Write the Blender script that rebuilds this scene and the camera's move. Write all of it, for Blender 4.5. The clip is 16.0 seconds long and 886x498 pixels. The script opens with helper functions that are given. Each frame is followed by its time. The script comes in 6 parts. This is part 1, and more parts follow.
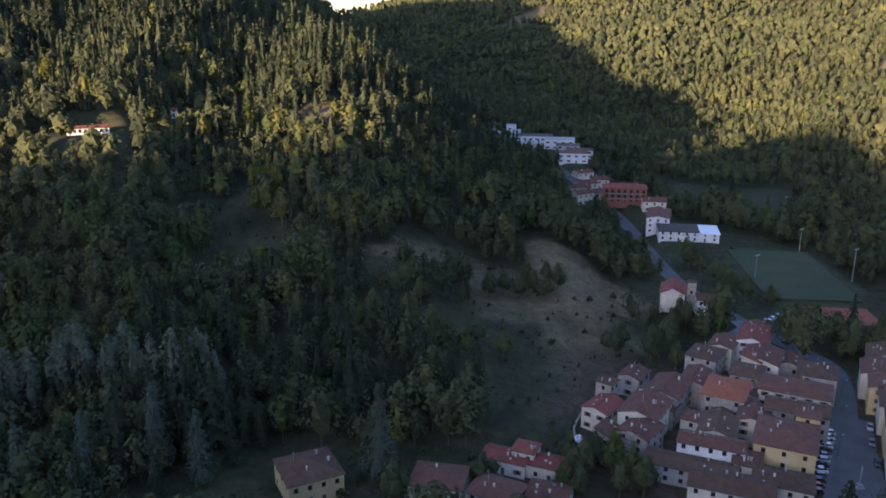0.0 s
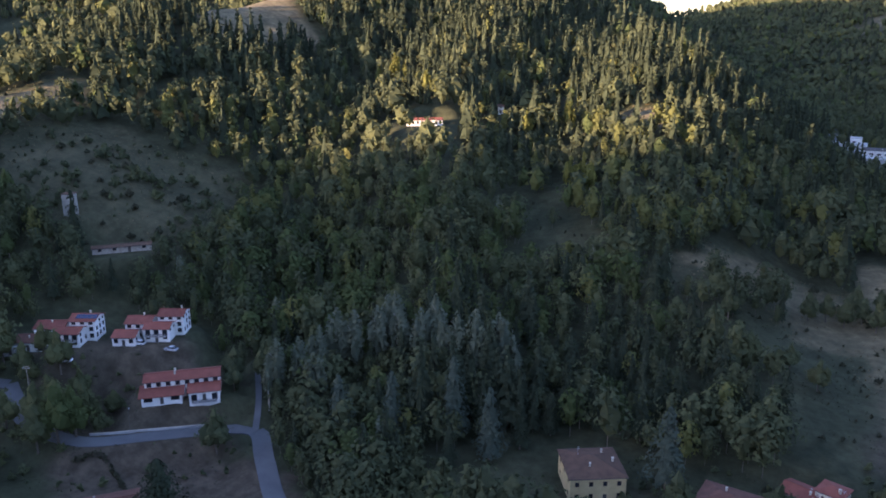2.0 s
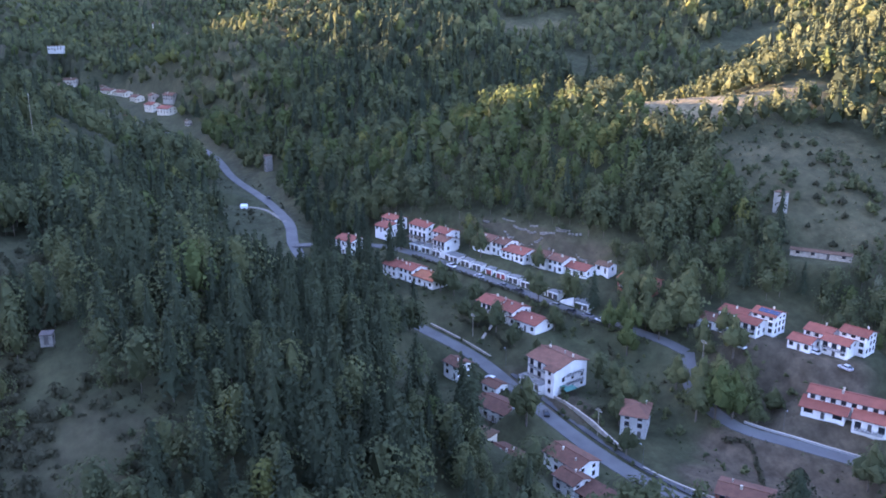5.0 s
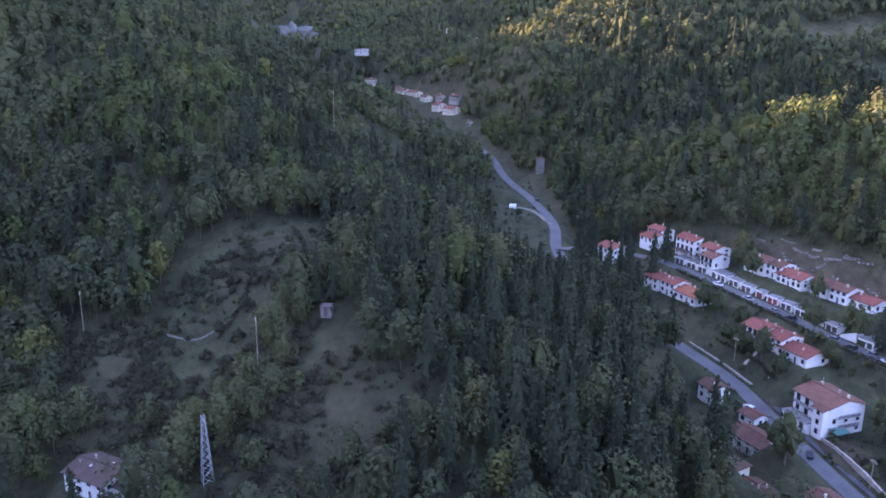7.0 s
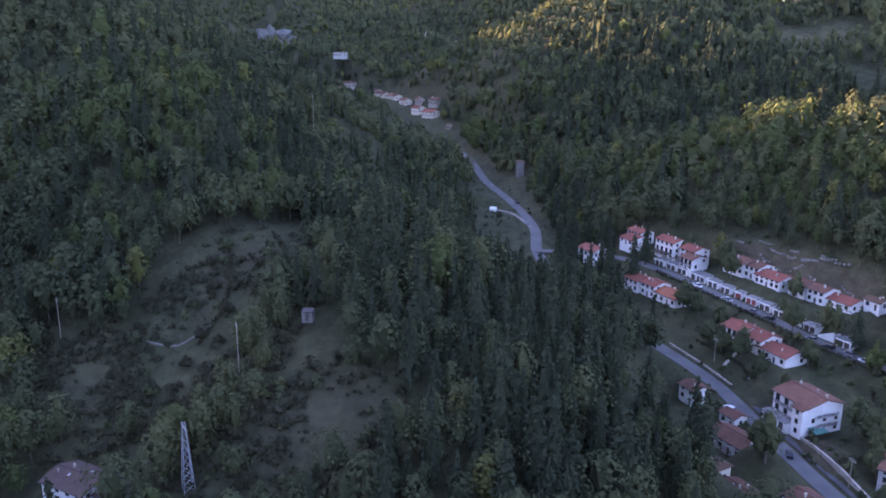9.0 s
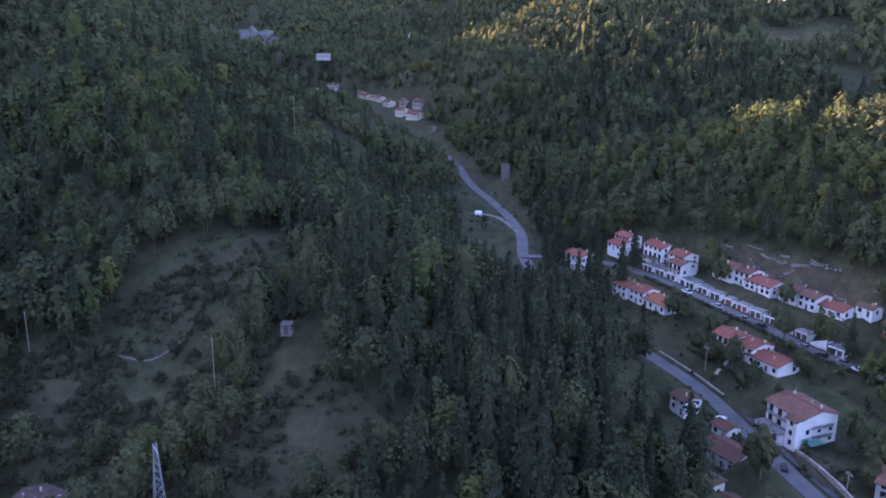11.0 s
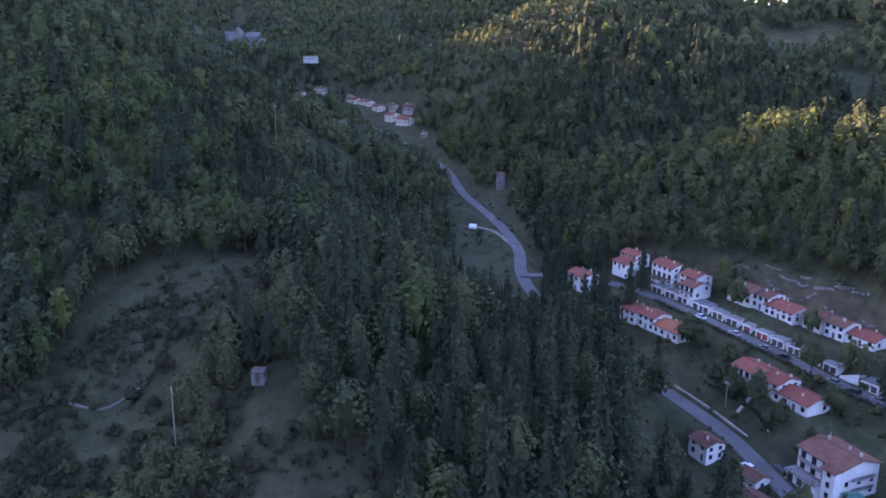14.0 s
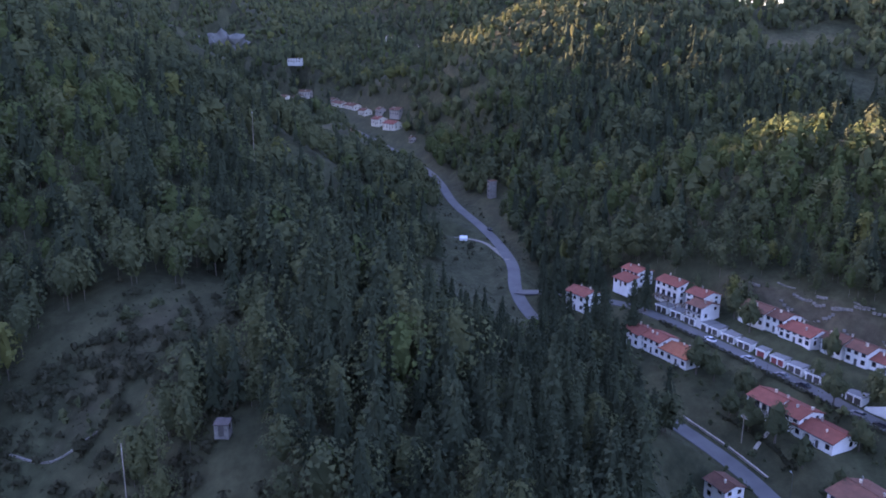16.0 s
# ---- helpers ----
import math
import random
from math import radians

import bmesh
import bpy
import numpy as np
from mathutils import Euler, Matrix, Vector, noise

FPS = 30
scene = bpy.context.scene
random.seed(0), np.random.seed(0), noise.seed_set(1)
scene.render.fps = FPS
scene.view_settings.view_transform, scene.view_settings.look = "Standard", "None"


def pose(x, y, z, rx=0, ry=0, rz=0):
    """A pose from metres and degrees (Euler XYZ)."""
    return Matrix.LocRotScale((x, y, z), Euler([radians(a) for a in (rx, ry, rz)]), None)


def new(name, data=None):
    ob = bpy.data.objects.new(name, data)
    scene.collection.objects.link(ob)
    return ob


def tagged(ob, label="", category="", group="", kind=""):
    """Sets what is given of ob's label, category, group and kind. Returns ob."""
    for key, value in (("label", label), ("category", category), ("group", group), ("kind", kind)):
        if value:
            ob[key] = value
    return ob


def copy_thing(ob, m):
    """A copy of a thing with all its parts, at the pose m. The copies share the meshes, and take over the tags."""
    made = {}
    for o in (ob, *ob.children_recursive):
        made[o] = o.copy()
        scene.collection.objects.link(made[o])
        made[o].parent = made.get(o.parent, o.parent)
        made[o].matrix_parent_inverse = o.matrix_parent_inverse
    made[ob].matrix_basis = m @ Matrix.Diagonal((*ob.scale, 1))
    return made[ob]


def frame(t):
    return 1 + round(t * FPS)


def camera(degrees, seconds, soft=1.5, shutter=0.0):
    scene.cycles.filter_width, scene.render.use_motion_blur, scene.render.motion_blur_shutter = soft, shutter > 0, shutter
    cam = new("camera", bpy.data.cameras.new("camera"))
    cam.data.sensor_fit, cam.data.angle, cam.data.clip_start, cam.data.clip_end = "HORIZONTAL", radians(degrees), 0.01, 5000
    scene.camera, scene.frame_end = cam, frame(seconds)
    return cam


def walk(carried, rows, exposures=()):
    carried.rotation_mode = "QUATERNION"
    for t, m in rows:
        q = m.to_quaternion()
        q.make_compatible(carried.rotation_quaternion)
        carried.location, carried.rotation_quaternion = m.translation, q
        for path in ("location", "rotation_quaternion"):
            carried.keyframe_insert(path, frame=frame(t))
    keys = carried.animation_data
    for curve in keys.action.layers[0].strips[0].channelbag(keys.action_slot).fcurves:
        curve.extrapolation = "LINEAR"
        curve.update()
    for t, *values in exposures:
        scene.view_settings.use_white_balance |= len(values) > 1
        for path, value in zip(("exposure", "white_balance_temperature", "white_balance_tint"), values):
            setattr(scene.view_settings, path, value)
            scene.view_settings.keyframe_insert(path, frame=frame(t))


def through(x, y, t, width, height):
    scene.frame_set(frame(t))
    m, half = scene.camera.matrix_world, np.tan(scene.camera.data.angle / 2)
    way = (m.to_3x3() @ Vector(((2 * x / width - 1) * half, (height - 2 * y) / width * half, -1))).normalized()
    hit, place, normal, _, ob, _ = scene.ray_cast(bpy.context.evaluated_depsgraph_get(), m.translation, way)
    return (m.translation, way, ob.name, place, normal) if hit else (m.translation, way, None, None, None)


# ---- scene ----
# ---- camera --------------------------------------------------------------
cam = camera(57.7, 16.0, soft=1.8)
METRES, EYE, TILT, LEAN, TURN = 64.0, 105.0, -16.0, 0.0, 0.0
ROWS = [
    (0.0, 0.0, 0.0, 0.0, 0.0, 0.0, 0.0),
    (0.5, 0.0013, -0.0076, 0.0006, 3.13, -0.05, -0.93),
    (1.0, 0.0023, -0.0115, -0.0113, 7.72, -0.04, -2.1),
    (1.5, 0.0058, -0.0163, -0.0175, 14.18, -0.32, -3.85),
    (2.0, 0.0098, -0.0234, -0.0234, 21.68, -0.92, -5.86),
    (2.5, 0.0173, -0.0279, -0.0284, 29.79, -1.85, -7.91),
    (3.0, 0.0193, -0.0336, -0.041, 38.12, -2.99, -9.86),
    (3.5, 0.0271, -0.0356, -0.0468, 46.37, -4.45, -11.61),
    (4.0, 0.0334, -0.0367, -0.049, 54.32, -6.11, -13.11),
    (4.5, 0.0373, -0.0381, -0.0545, 62.25, -7.92, -14.35),
    (5.0, 0.0448, -0.0351, -0.0529, 70.44, -10.01, -15.3),
    (7.5, 0.0714, -0.0109, -0.0457, 91.64, -15.47, -16.41),
    (8.0, 0.0675, -0.0189, -0.0475, 89.72, -14.83, -16.4),
    (8.5, 0.0674, -0.0193, -0.0467, 89.34, -14.66, -16.4),
    (9.0, 0.065, -0.0196, -0.0473, 89.15, -14.59, -16.4),
    (9.5, 0.052, -0.0179, -0.0469, 88.91, -14.52, -16.39),
    (12.0, -0.1661, -0.0166, -0.0389, 87.71, -14.09, -16.43),
    (12.5, -0.2312, -0.019, -0.0376, 87.79, -14.08, -16.46),
    (13.0, -0.2999, -0.0188, -0.0352, 87.72, -14.06, -16.46),
    (13.5, -0.3734, -0.0195, -0.0348, 87.52, -13.98, -16.45),
    (14.0, -0.4506, -0.0182, -0.0332, 87.3, -13.9, -16.44),
    (14.5, -0.531, -0.017, -0.0311, 87.01, -13.8, -16.43),
    (15.0, -0.6129, -0.0148, -0.0284, 86.79, -13.72, -16.39),
    (15.5, -0.6971, -0.0125, -0.0264, 86.6, -13.65, -16.39),
    (16.0, -0.7839, -0.0083, -0.0247, 86.42, -13.56, -16.36),
]
walk(cam, [(t, pose(0, 0, EYE, TILT, LEAN, TURN) @ pose(METRES * x, METRES * y, METRES * z, 90 + pitch, roll, yaw)) for t, x, y, z, yaw, pitch, roll in ROWS],
     exposures=[(0.0, 1.84, 5750, 34), (2.0, 2.40, 5680, 37), (3.5, 3.06, 5800, 40), (5.0, 3.80, 5800, 43), (7.5, 3.56, 6080, 56), (9.0, 3.28, 6050, 54), (12.0, 3.18, 5800, 52), (16.0, 3.08, 5720, 54)])

# ---- light ---------------------------------------------------------------
SUN_LEFT, SUN_UP = 140.0, 8.0      # degrees to the left of +y, and above the horizon
world = bpy.data.worlds.new("sky")
scene.world = world
world.use_nodes = True
wn = world.node_tree.nodes
sky = wn.new("ShaderNodeTexSky")
sky.sky_type = "NISHITA"
sky.sun_disc = False
sky.sun_elevation = radians(SUN_UP)
sky.sun_rotation = radians(-SUN_LEFT)
sky.altitude = 500
sky.air_density, sky.dust_density, sky.ozone_density = 1.0, 1.0, 1.5
wn["Background"].inputs["Strength"].default_value = 0.14
world.node_tree.links.new(sky.outputs[0], wn["Background"].inputs["Color"])
sun = new("sun", bpy.data.lights.new("sun", "SUN"))
sun.data.energy, sun.data.angle, sun.data.color = 5.0, radians(0.6), (1.0, 0.74, 0.38)
sun_way = Vector((-math.sin(radians(SUN_LEFT)) * math.cos(radians(SUN_UP)), math.cos(radians(SUN_LEFT)) * math.cos(radians(SUN_UP)), math.sin(radians(SUN_UP))))
sun.matrix_world = Matrix.Translation((-300, 0, 400)) @ sun_way.to_track_quat("Z", "Y").to_matrix().to_4x4()


# ---- materials -----------------------------------------------------------
def material(name, dark, light, scale=1.0, rough=0.85, metal=0.0, bump=0.3, spread=0.15, coords="Object", fine=8.0, per_object=0.0, spec=0.3):
    """Two tones mixed by coarse and fine noise, with bump and some change of value from piece to piece."""
    m = bpy.data.materials.new(name)
    m.use_nodes = True
    n, l = m.node_tree.nodes, m.node_tree.links
    b = n["Principled BSDF"]
    tc = n.new("ShaderNodeTexCoord")
    src = tc.outputs["Object"]
    if coords == "World":
        src = n.new("ShaderNodeNewGeometry").outputs["Position"]
    coarse, grain = n.new("ShaderNodeTexNoise"), n.new("ShaderNodeTexNoise")
    coarse.inputs["Scale"].default_value, coarse.inputs["Detail"].default_value = scale, 4
    grain.inputs["Scale"].default_value, grain.inputs["Detail"].default_value = scale * fine, 3
    l.new(src, coarse.inputs["Vector"])
    l.new(src, grain.inputs["Vector"])
    add = n.new("ShaderNodeMath")
    add.operation = "MULTIPLY_ADD"
    add.inputs[1].default_value = 0.45
    l.new(grain.outputs["Fac"], add.inputs[0])
    l.new(coarse.outputs["Fac"], add.inputs[2])
    ramp = n.new("ShaderNodeValToRGB")
    ramp.color_ramp.elements[0].position, ramp.color_ramp.elements[1].position = 0.55 - spread, 0.92 + spread * 0.3
    ramp.color_ramp.elements[0].color, ramp.color_ramp.elements[1].color = (*dark, 1), (*light, 1)
    l.new(add.outputs[0], ramp.inputs["Fac"])
    out = ramp.outputs["Color"]
    if per_object:
        info, hsv, mr = n.new("ShaderNodeObjectInfo"), n.new("ShaderNodeHueSaturation"), n.new("ShaderNodeMapRange")
        mr.inputs["To Min"].default_value, mr.inputs["To Max"].default_value = 1 - per_object, 1 + per_object
        l.new(info.outputs["Random"], mr.inputs["Value"])
        l.new(mr.outputs["Result"], hsv.inputs["Value"])
        l.new(out, hsv.inputs["Color"])
        out = hsv.outputs["Color"]
    l.new(out, b.inputs["Base Color"])
    b.inputs["Roughness"].default_value, b.inputs["Metallic"].default_value = rough, metal
    b.inputs["Specular IOR Level"].default_value = spec
    if bump:
        bp = n.new("ShaderNodeBump")
        bp.inputs["Strength"].default_value, bp.inputs["Distance"].default_value = bump, 0.05
        l.new(grain.outputs["Fac"], bp.inputs["Height"])
        l.new(bp.outputs["Normal"], b.inputs["Normal"])
    return m


def foliage(name, tones, patch=0.012, through=0.3):
    """Leaves: the tone changes from clump to clump and, more slowly, over the land; some light passes through."""
    m = bpy.data.materials.new(name)
    m.use_nodes = True
    n, l = m.node_tree.nodes, m.node_tree.links
    n.remove(n["Principled BSDF"])
    geo, noise_n, add, ramp = n.new("ShaderNodeNewGeometry"), n.new("ShaderNodeTexNoise"), n.new("ShaderNodeMath"), n.new("ShaderNodeValToRGB")
    noise_n.inputs["Scale"].default_value, noise_n.inputs["Detail"].default_value = patch, 5
    noise_n.inputs["Roughness"].default_value = 0.75
    l.new(geo.outputs["Position"], noise_n.inputs["Vector"])
    add.operation = "MULTIPLY_ADD"
    add.inputs[1].default_value = 0.13
    l.new(geo.outputs["Random Per Island"], add.inputs[0])
    l.new(noise_n.outputs["Fac"], add.inputs[2])
    el = ramp.color_ramp.elements
    el[0].position, el[0].color = 0.34, (*tones[0], 1)
    el[1].position, el[1].color = 0.86, (*tones[-1], 1)
    for i, c in enumerate(tones[1:-1]):
        e = el.new(0.34 + 0.52 * (i + 1) / (len(tones) - 1))
        e.color = (*c, 1)
    l.new(add.outputs[0], ramp.inputs["Fac"])
    d, t, mix = n.new("ShaderNodeBsdfDiffuse"), n.new("ShaderNodeBsdfTranslucent"), n.new("ShaderNodeMixShader")
    mix.inputs[0].default_value = through
    l.new(ramp.outputs["Color"], d.inputs["Color"])
    l.new(ramp.outputs["Color"], t.inputs["Color"])
    l.new(d.outputs[0], mix.inputs[1])
    l.new(t.outputs[0], mix.inputs[2])
    l.new(mix.outputs[0], n["Material Output"].inputs["Surface"])
    return m


M_LEAF = foliage("broad_leaves", [(0.048, 0.058, 0.034), (0.073, 0.084, 0.044), (0.104, 0.113, 0.052), (0.137, 0.140, 0.060)])
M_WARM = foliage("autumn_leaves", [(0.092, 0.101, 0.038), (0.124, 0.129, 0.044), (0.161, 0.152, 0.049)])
M_PALE = foliage("poplar_leaves", [(0.088, 0.104, 0.070), (0.122, 0.140, 0.093), (0.158, 0.174, 0.118)])
M_NEEDLE = foliage("needles", [(0.029, 0.037, 0.023), (0.044, 0.054, 0.032), (0.067, 0.078, 0.042)], through=0.15)
M_BLUE = foliage("blue_needles", [(0.053, 0.068, 0.050), (0.073, 0.090, 0.064), (0.097, 0.114, 0.081)], through=0.15)
M_BUSH = foliage("bush_leaves", [(0.046, 0.050, 0.030), (0.066, 0.066, 0.040), (0.092, 0.084, 0.052)])
M_GARDEN = foliage("garden_leaves", [(0.056, 0.074, 0.029), (0.080, 0.100, 0.038), (0.108, 0.124, 0.046)])
M_STRAW = foliage("dry_grass", [(0.12, 0.098, 0.055), (0.18, 0.145, 0.080), (0.27, 0.21, 0.12)])
M_GOLD = foliage("golden_leaves", [(0.095, 0.104, 0.031), (0.135, 0.136, 0.038), (0.175, 0.160, 0.045)])
M_BARK = material("bark", (0.06, 0.05, 0.04), (0.16, 0.13, 0.10), 3.0, bump=0.6)
M_PALEBARK = material("pale_bark", (0.14, 0.13, 0.11), (0.30, 0.28, 0.24), 3.0)
M_ASPHALT = material("asphalt", (0.075, 0.075, 0.074), (0.130, 0.129, 0.125), 0.15, 0.9, coords="World", fine=30)
M_FOOTPATH = material("dark_asphalt", (0.045, 0.045, 0.048), (0.085, 0.085, 0.088), 0.3, 0.9, coords="World", fine=20)
M_TRACK = material("gravel_track", (0.14, 0.125, 0.10), (0.24, 0.22, 0.18), 0.3, 0.95, coords="World", fine=20)
M_PAVING = material("stone_paving", (0.125, 0.125, 0.125), (0.20, 0.20, 0.195), 0.4, 0.85, coords="World", fine=15)
M_PALESTONE = material("pale_stone", (0.22, 0.205, 0.175), (0.36, 0.335, 0.285), 0.8, 0.95, bump=0.5)
M_RUIN = material("lichened_stone", (0.10, 0.095, 0.085), (0.24, 0.22, 0.19), 1.2, 0.95, bump=0.6, per_object=0.25)
M_FLATROOF = material("flat_roof_felt", (0.13, 0.13, 0.125), (0.22, 0.22, 0.21), 0.6, 0.9)
M_KERB = material("kerb_stone", (0.28, 0.28, 0.27), (0.42, 0.41, 0.39), 0.6, coords="World")
M_WHITE = material("white_plaster", (0.60, 0.585, 0.55), (0.80, 0.785, 0.74), 0.35, 0.9, per_object=0.05)
M_CREAM = material("cream_plaster", (0.48, 0.43, 0.33), (0.66, 0.60, 0.48), 0.4, 0.9, per_object=0.10)
M_YELLOW = material("ochre_plaster", (0.42, 0.32, 0.155), (0.56, 0.445, 0.23), 0.4, 0.9, per_object=0.05)
M_STONE = material("rubble_stone", (0.22, 0.19, 0.16), (0.46, 0.41, 0.34), 0.9, 0.95, bump=0.7, fine=4, per_object=0.12)
M_GREYWALL = material("grey_render", (0.32, 0.31, 0.29), (0.46, 0.45, 0.42), 0.5, 0.9, per_object=0.1)
M_BRICK = material("red_brick", (0.20, 0.072, 0.050), (0.31, 0.122, 0.086), 1.2, 0.9, fine=6, per_object=0.08)
M_CONCRETE = material("concrete", (0.30, 0.30, 0.29), (0.45, 0.44, 0.42), 0.6, 0.9)
M_DARKROOF = material("slate_roof", (0.048, 0.040, 0.036), (0.092, 0.078, 0.070), 0.8, 0.85, per_object=0.1)
M_FRAME = material("window_frame", (0.09, 0.062, 0.042), (0.15, 0.105, 0.07), 3.0, 0.6)
M_SHUTTER = material("shutter_wood", (0.10, 0.07, 0.05), (0.17, 0.12, 0.08), 3.0, 0.7, per_object=0.2)
M_DOOR = material("dark_door", (0.05, 0.045, 0.04), (0.10, 0.09, 0.08), 2.0, 0.6)
M_REDDOOR = material("red_door", (0.22, 0.05, 0.05), (0.30, 0.08, 0.07), 2.0, 0.6)
M_METAL = material("galvanised_steel", (0.35, 0.36, 0.37), (0.52, 0.53, 0.54), 2.0, 0.45, metal=0.8)
M_WOODPOLE = material("weathered_wood", (0.20, 0.17, 0.13), (0.34, 0.30, 0.24), 2.0, 0.9)
M_RAIL = material("dark_rail", (0.05, 0.05, 0.05), (0.09, 0.085, 0.08), 3.0, 0.6)
M_CANVAS = material("white_canvas", (0.62, 0.63, 0.65), (0.80, 0.81, 0.82), 1.0, 0.8)
M_AWNING = material("green_awning", (0.05, 0.16, 0.13), (0.08, 0.22, 0.18), 1.0, 0.8)
M_TYRE = material("tyre_rubber", (0.02, 0.02, 0.02), (0.035, 0.035, 0.035), 5, 0.8)
M_RIM = material("wheel_rim", (0.4, 0.4, 0.4), (0.55, 0.55, 0.55), 5, 0.35, metal=0.8)
M_CLAY = material("clay_court", (0.20, 0.060, 0.036), (0.28, 0.092, 0.056), 0.15, 0.95, coords="World")
M_PITCH = material("pitch_turf", (0.030, 0.044, 0.018), (0.056, 0.074, 0.030), 0.05, 0.95, coords="World", fine=20)
M_ROCK = material("pale_rock", (0.075, 0.078, 0.074), (0.19, 0.185, 0.172), 0.08, 0.95, bump=0.8, coords="World", fine=6)
M_PANEL = material("solar_panel", (0.015, 0.02, 0.05), (0.03, 0.04, 0.09), 2.0, 0.15, spec=0.6)


def tile_material(name, dark, light):
    """Clay roof tiles: rows across the slope, mottled with age and lichen."""
    m = material(name, dark, light, 0.55, 0.9, bump=0.0, spread=0.22, fine=7, per_object=0.16)
    n, l = m.node_tree.nodes, m.node_tree.links
    tc, w, bp = n.new("ShaderNodeTexCoord"), n.new("ShaderNodeTexWave"), n.new("ShaderNodeBump")
    w.inputs["Scale"].default_value, w.inputs["Distortion"].default_value = 1.1, 0.6
    bp.inputs["Strength"].default_value, bp.inputs["Distance"].default_value = 0.6, 0.08
    l.new(tc.outputs["Object"], w.inputs["Vector"])
    l.new(w.outputs["Fac"], bp.inputs["Height"])
    l.new(bp.outputs["Normal"], n["Principled BSDF"].inputs["Normal"])
    return m


M_TILE_RED = tile_material("red_tiles", (0.150, 0.044, 0.030), (0.245, 0.080, 0.054))
M_TILE_OLD = tile_material("weathered_tiles", (0.076, 0.036, 0.024), (0.172, 0.078, 0.051))
M_TILE_BROWN = tile_material("brown_tiles", (0.060, 0.035, 0.022), (0.130, 0.072, 0.044))
M_TILE_DARK = tile_material("dark_tiles", (0.044, 0.030, 0.025), (0.092, 0.062, 0.050))
M_TILE_ORANGE = tile_material("orange_tiles", (0.22, 0.066, 0.032), (0.33, 0.118, 0.06))


def glass_material():
    m = bpy.data.materials.new("window_glass")
    m.use_nodes = True
    b = m.node_tree.nodes["Principled BSDF"]
    b.inputs["Base Color"].default_value = (0.02, 0.024, 0.03, 1)
    b.inputs["Roughness"].default_value = 0.06
    b.inputs["Specular IOR Level"].default_value = 0.6
    return m


def paint(name, c, rough=0.28):
    m = material(name, tuple(v * 0.9 for v in c), c, 2.0, rough, bump=0.0, spec=0.5)
    m.node_tree.nodes["Principled BSDF"].inputs["Coat Weight"].default_value = 0.6
    return m


M_GLASS = glass_material()
PAINTS = [paint("white_paint", (0.72, 0.72, 0.72)), paint("silver_paint", (0.42, 0.43, 0.45)), paint("black_paint", (0.02, 0.02, 0.022)),
          paint("blue_paint", (0.04, 0.07, 0.18)), paint("red_paint", (0.32, 0.03, 0.03)), paint("grey_paint", (0.16, 0.16, 0.17))]


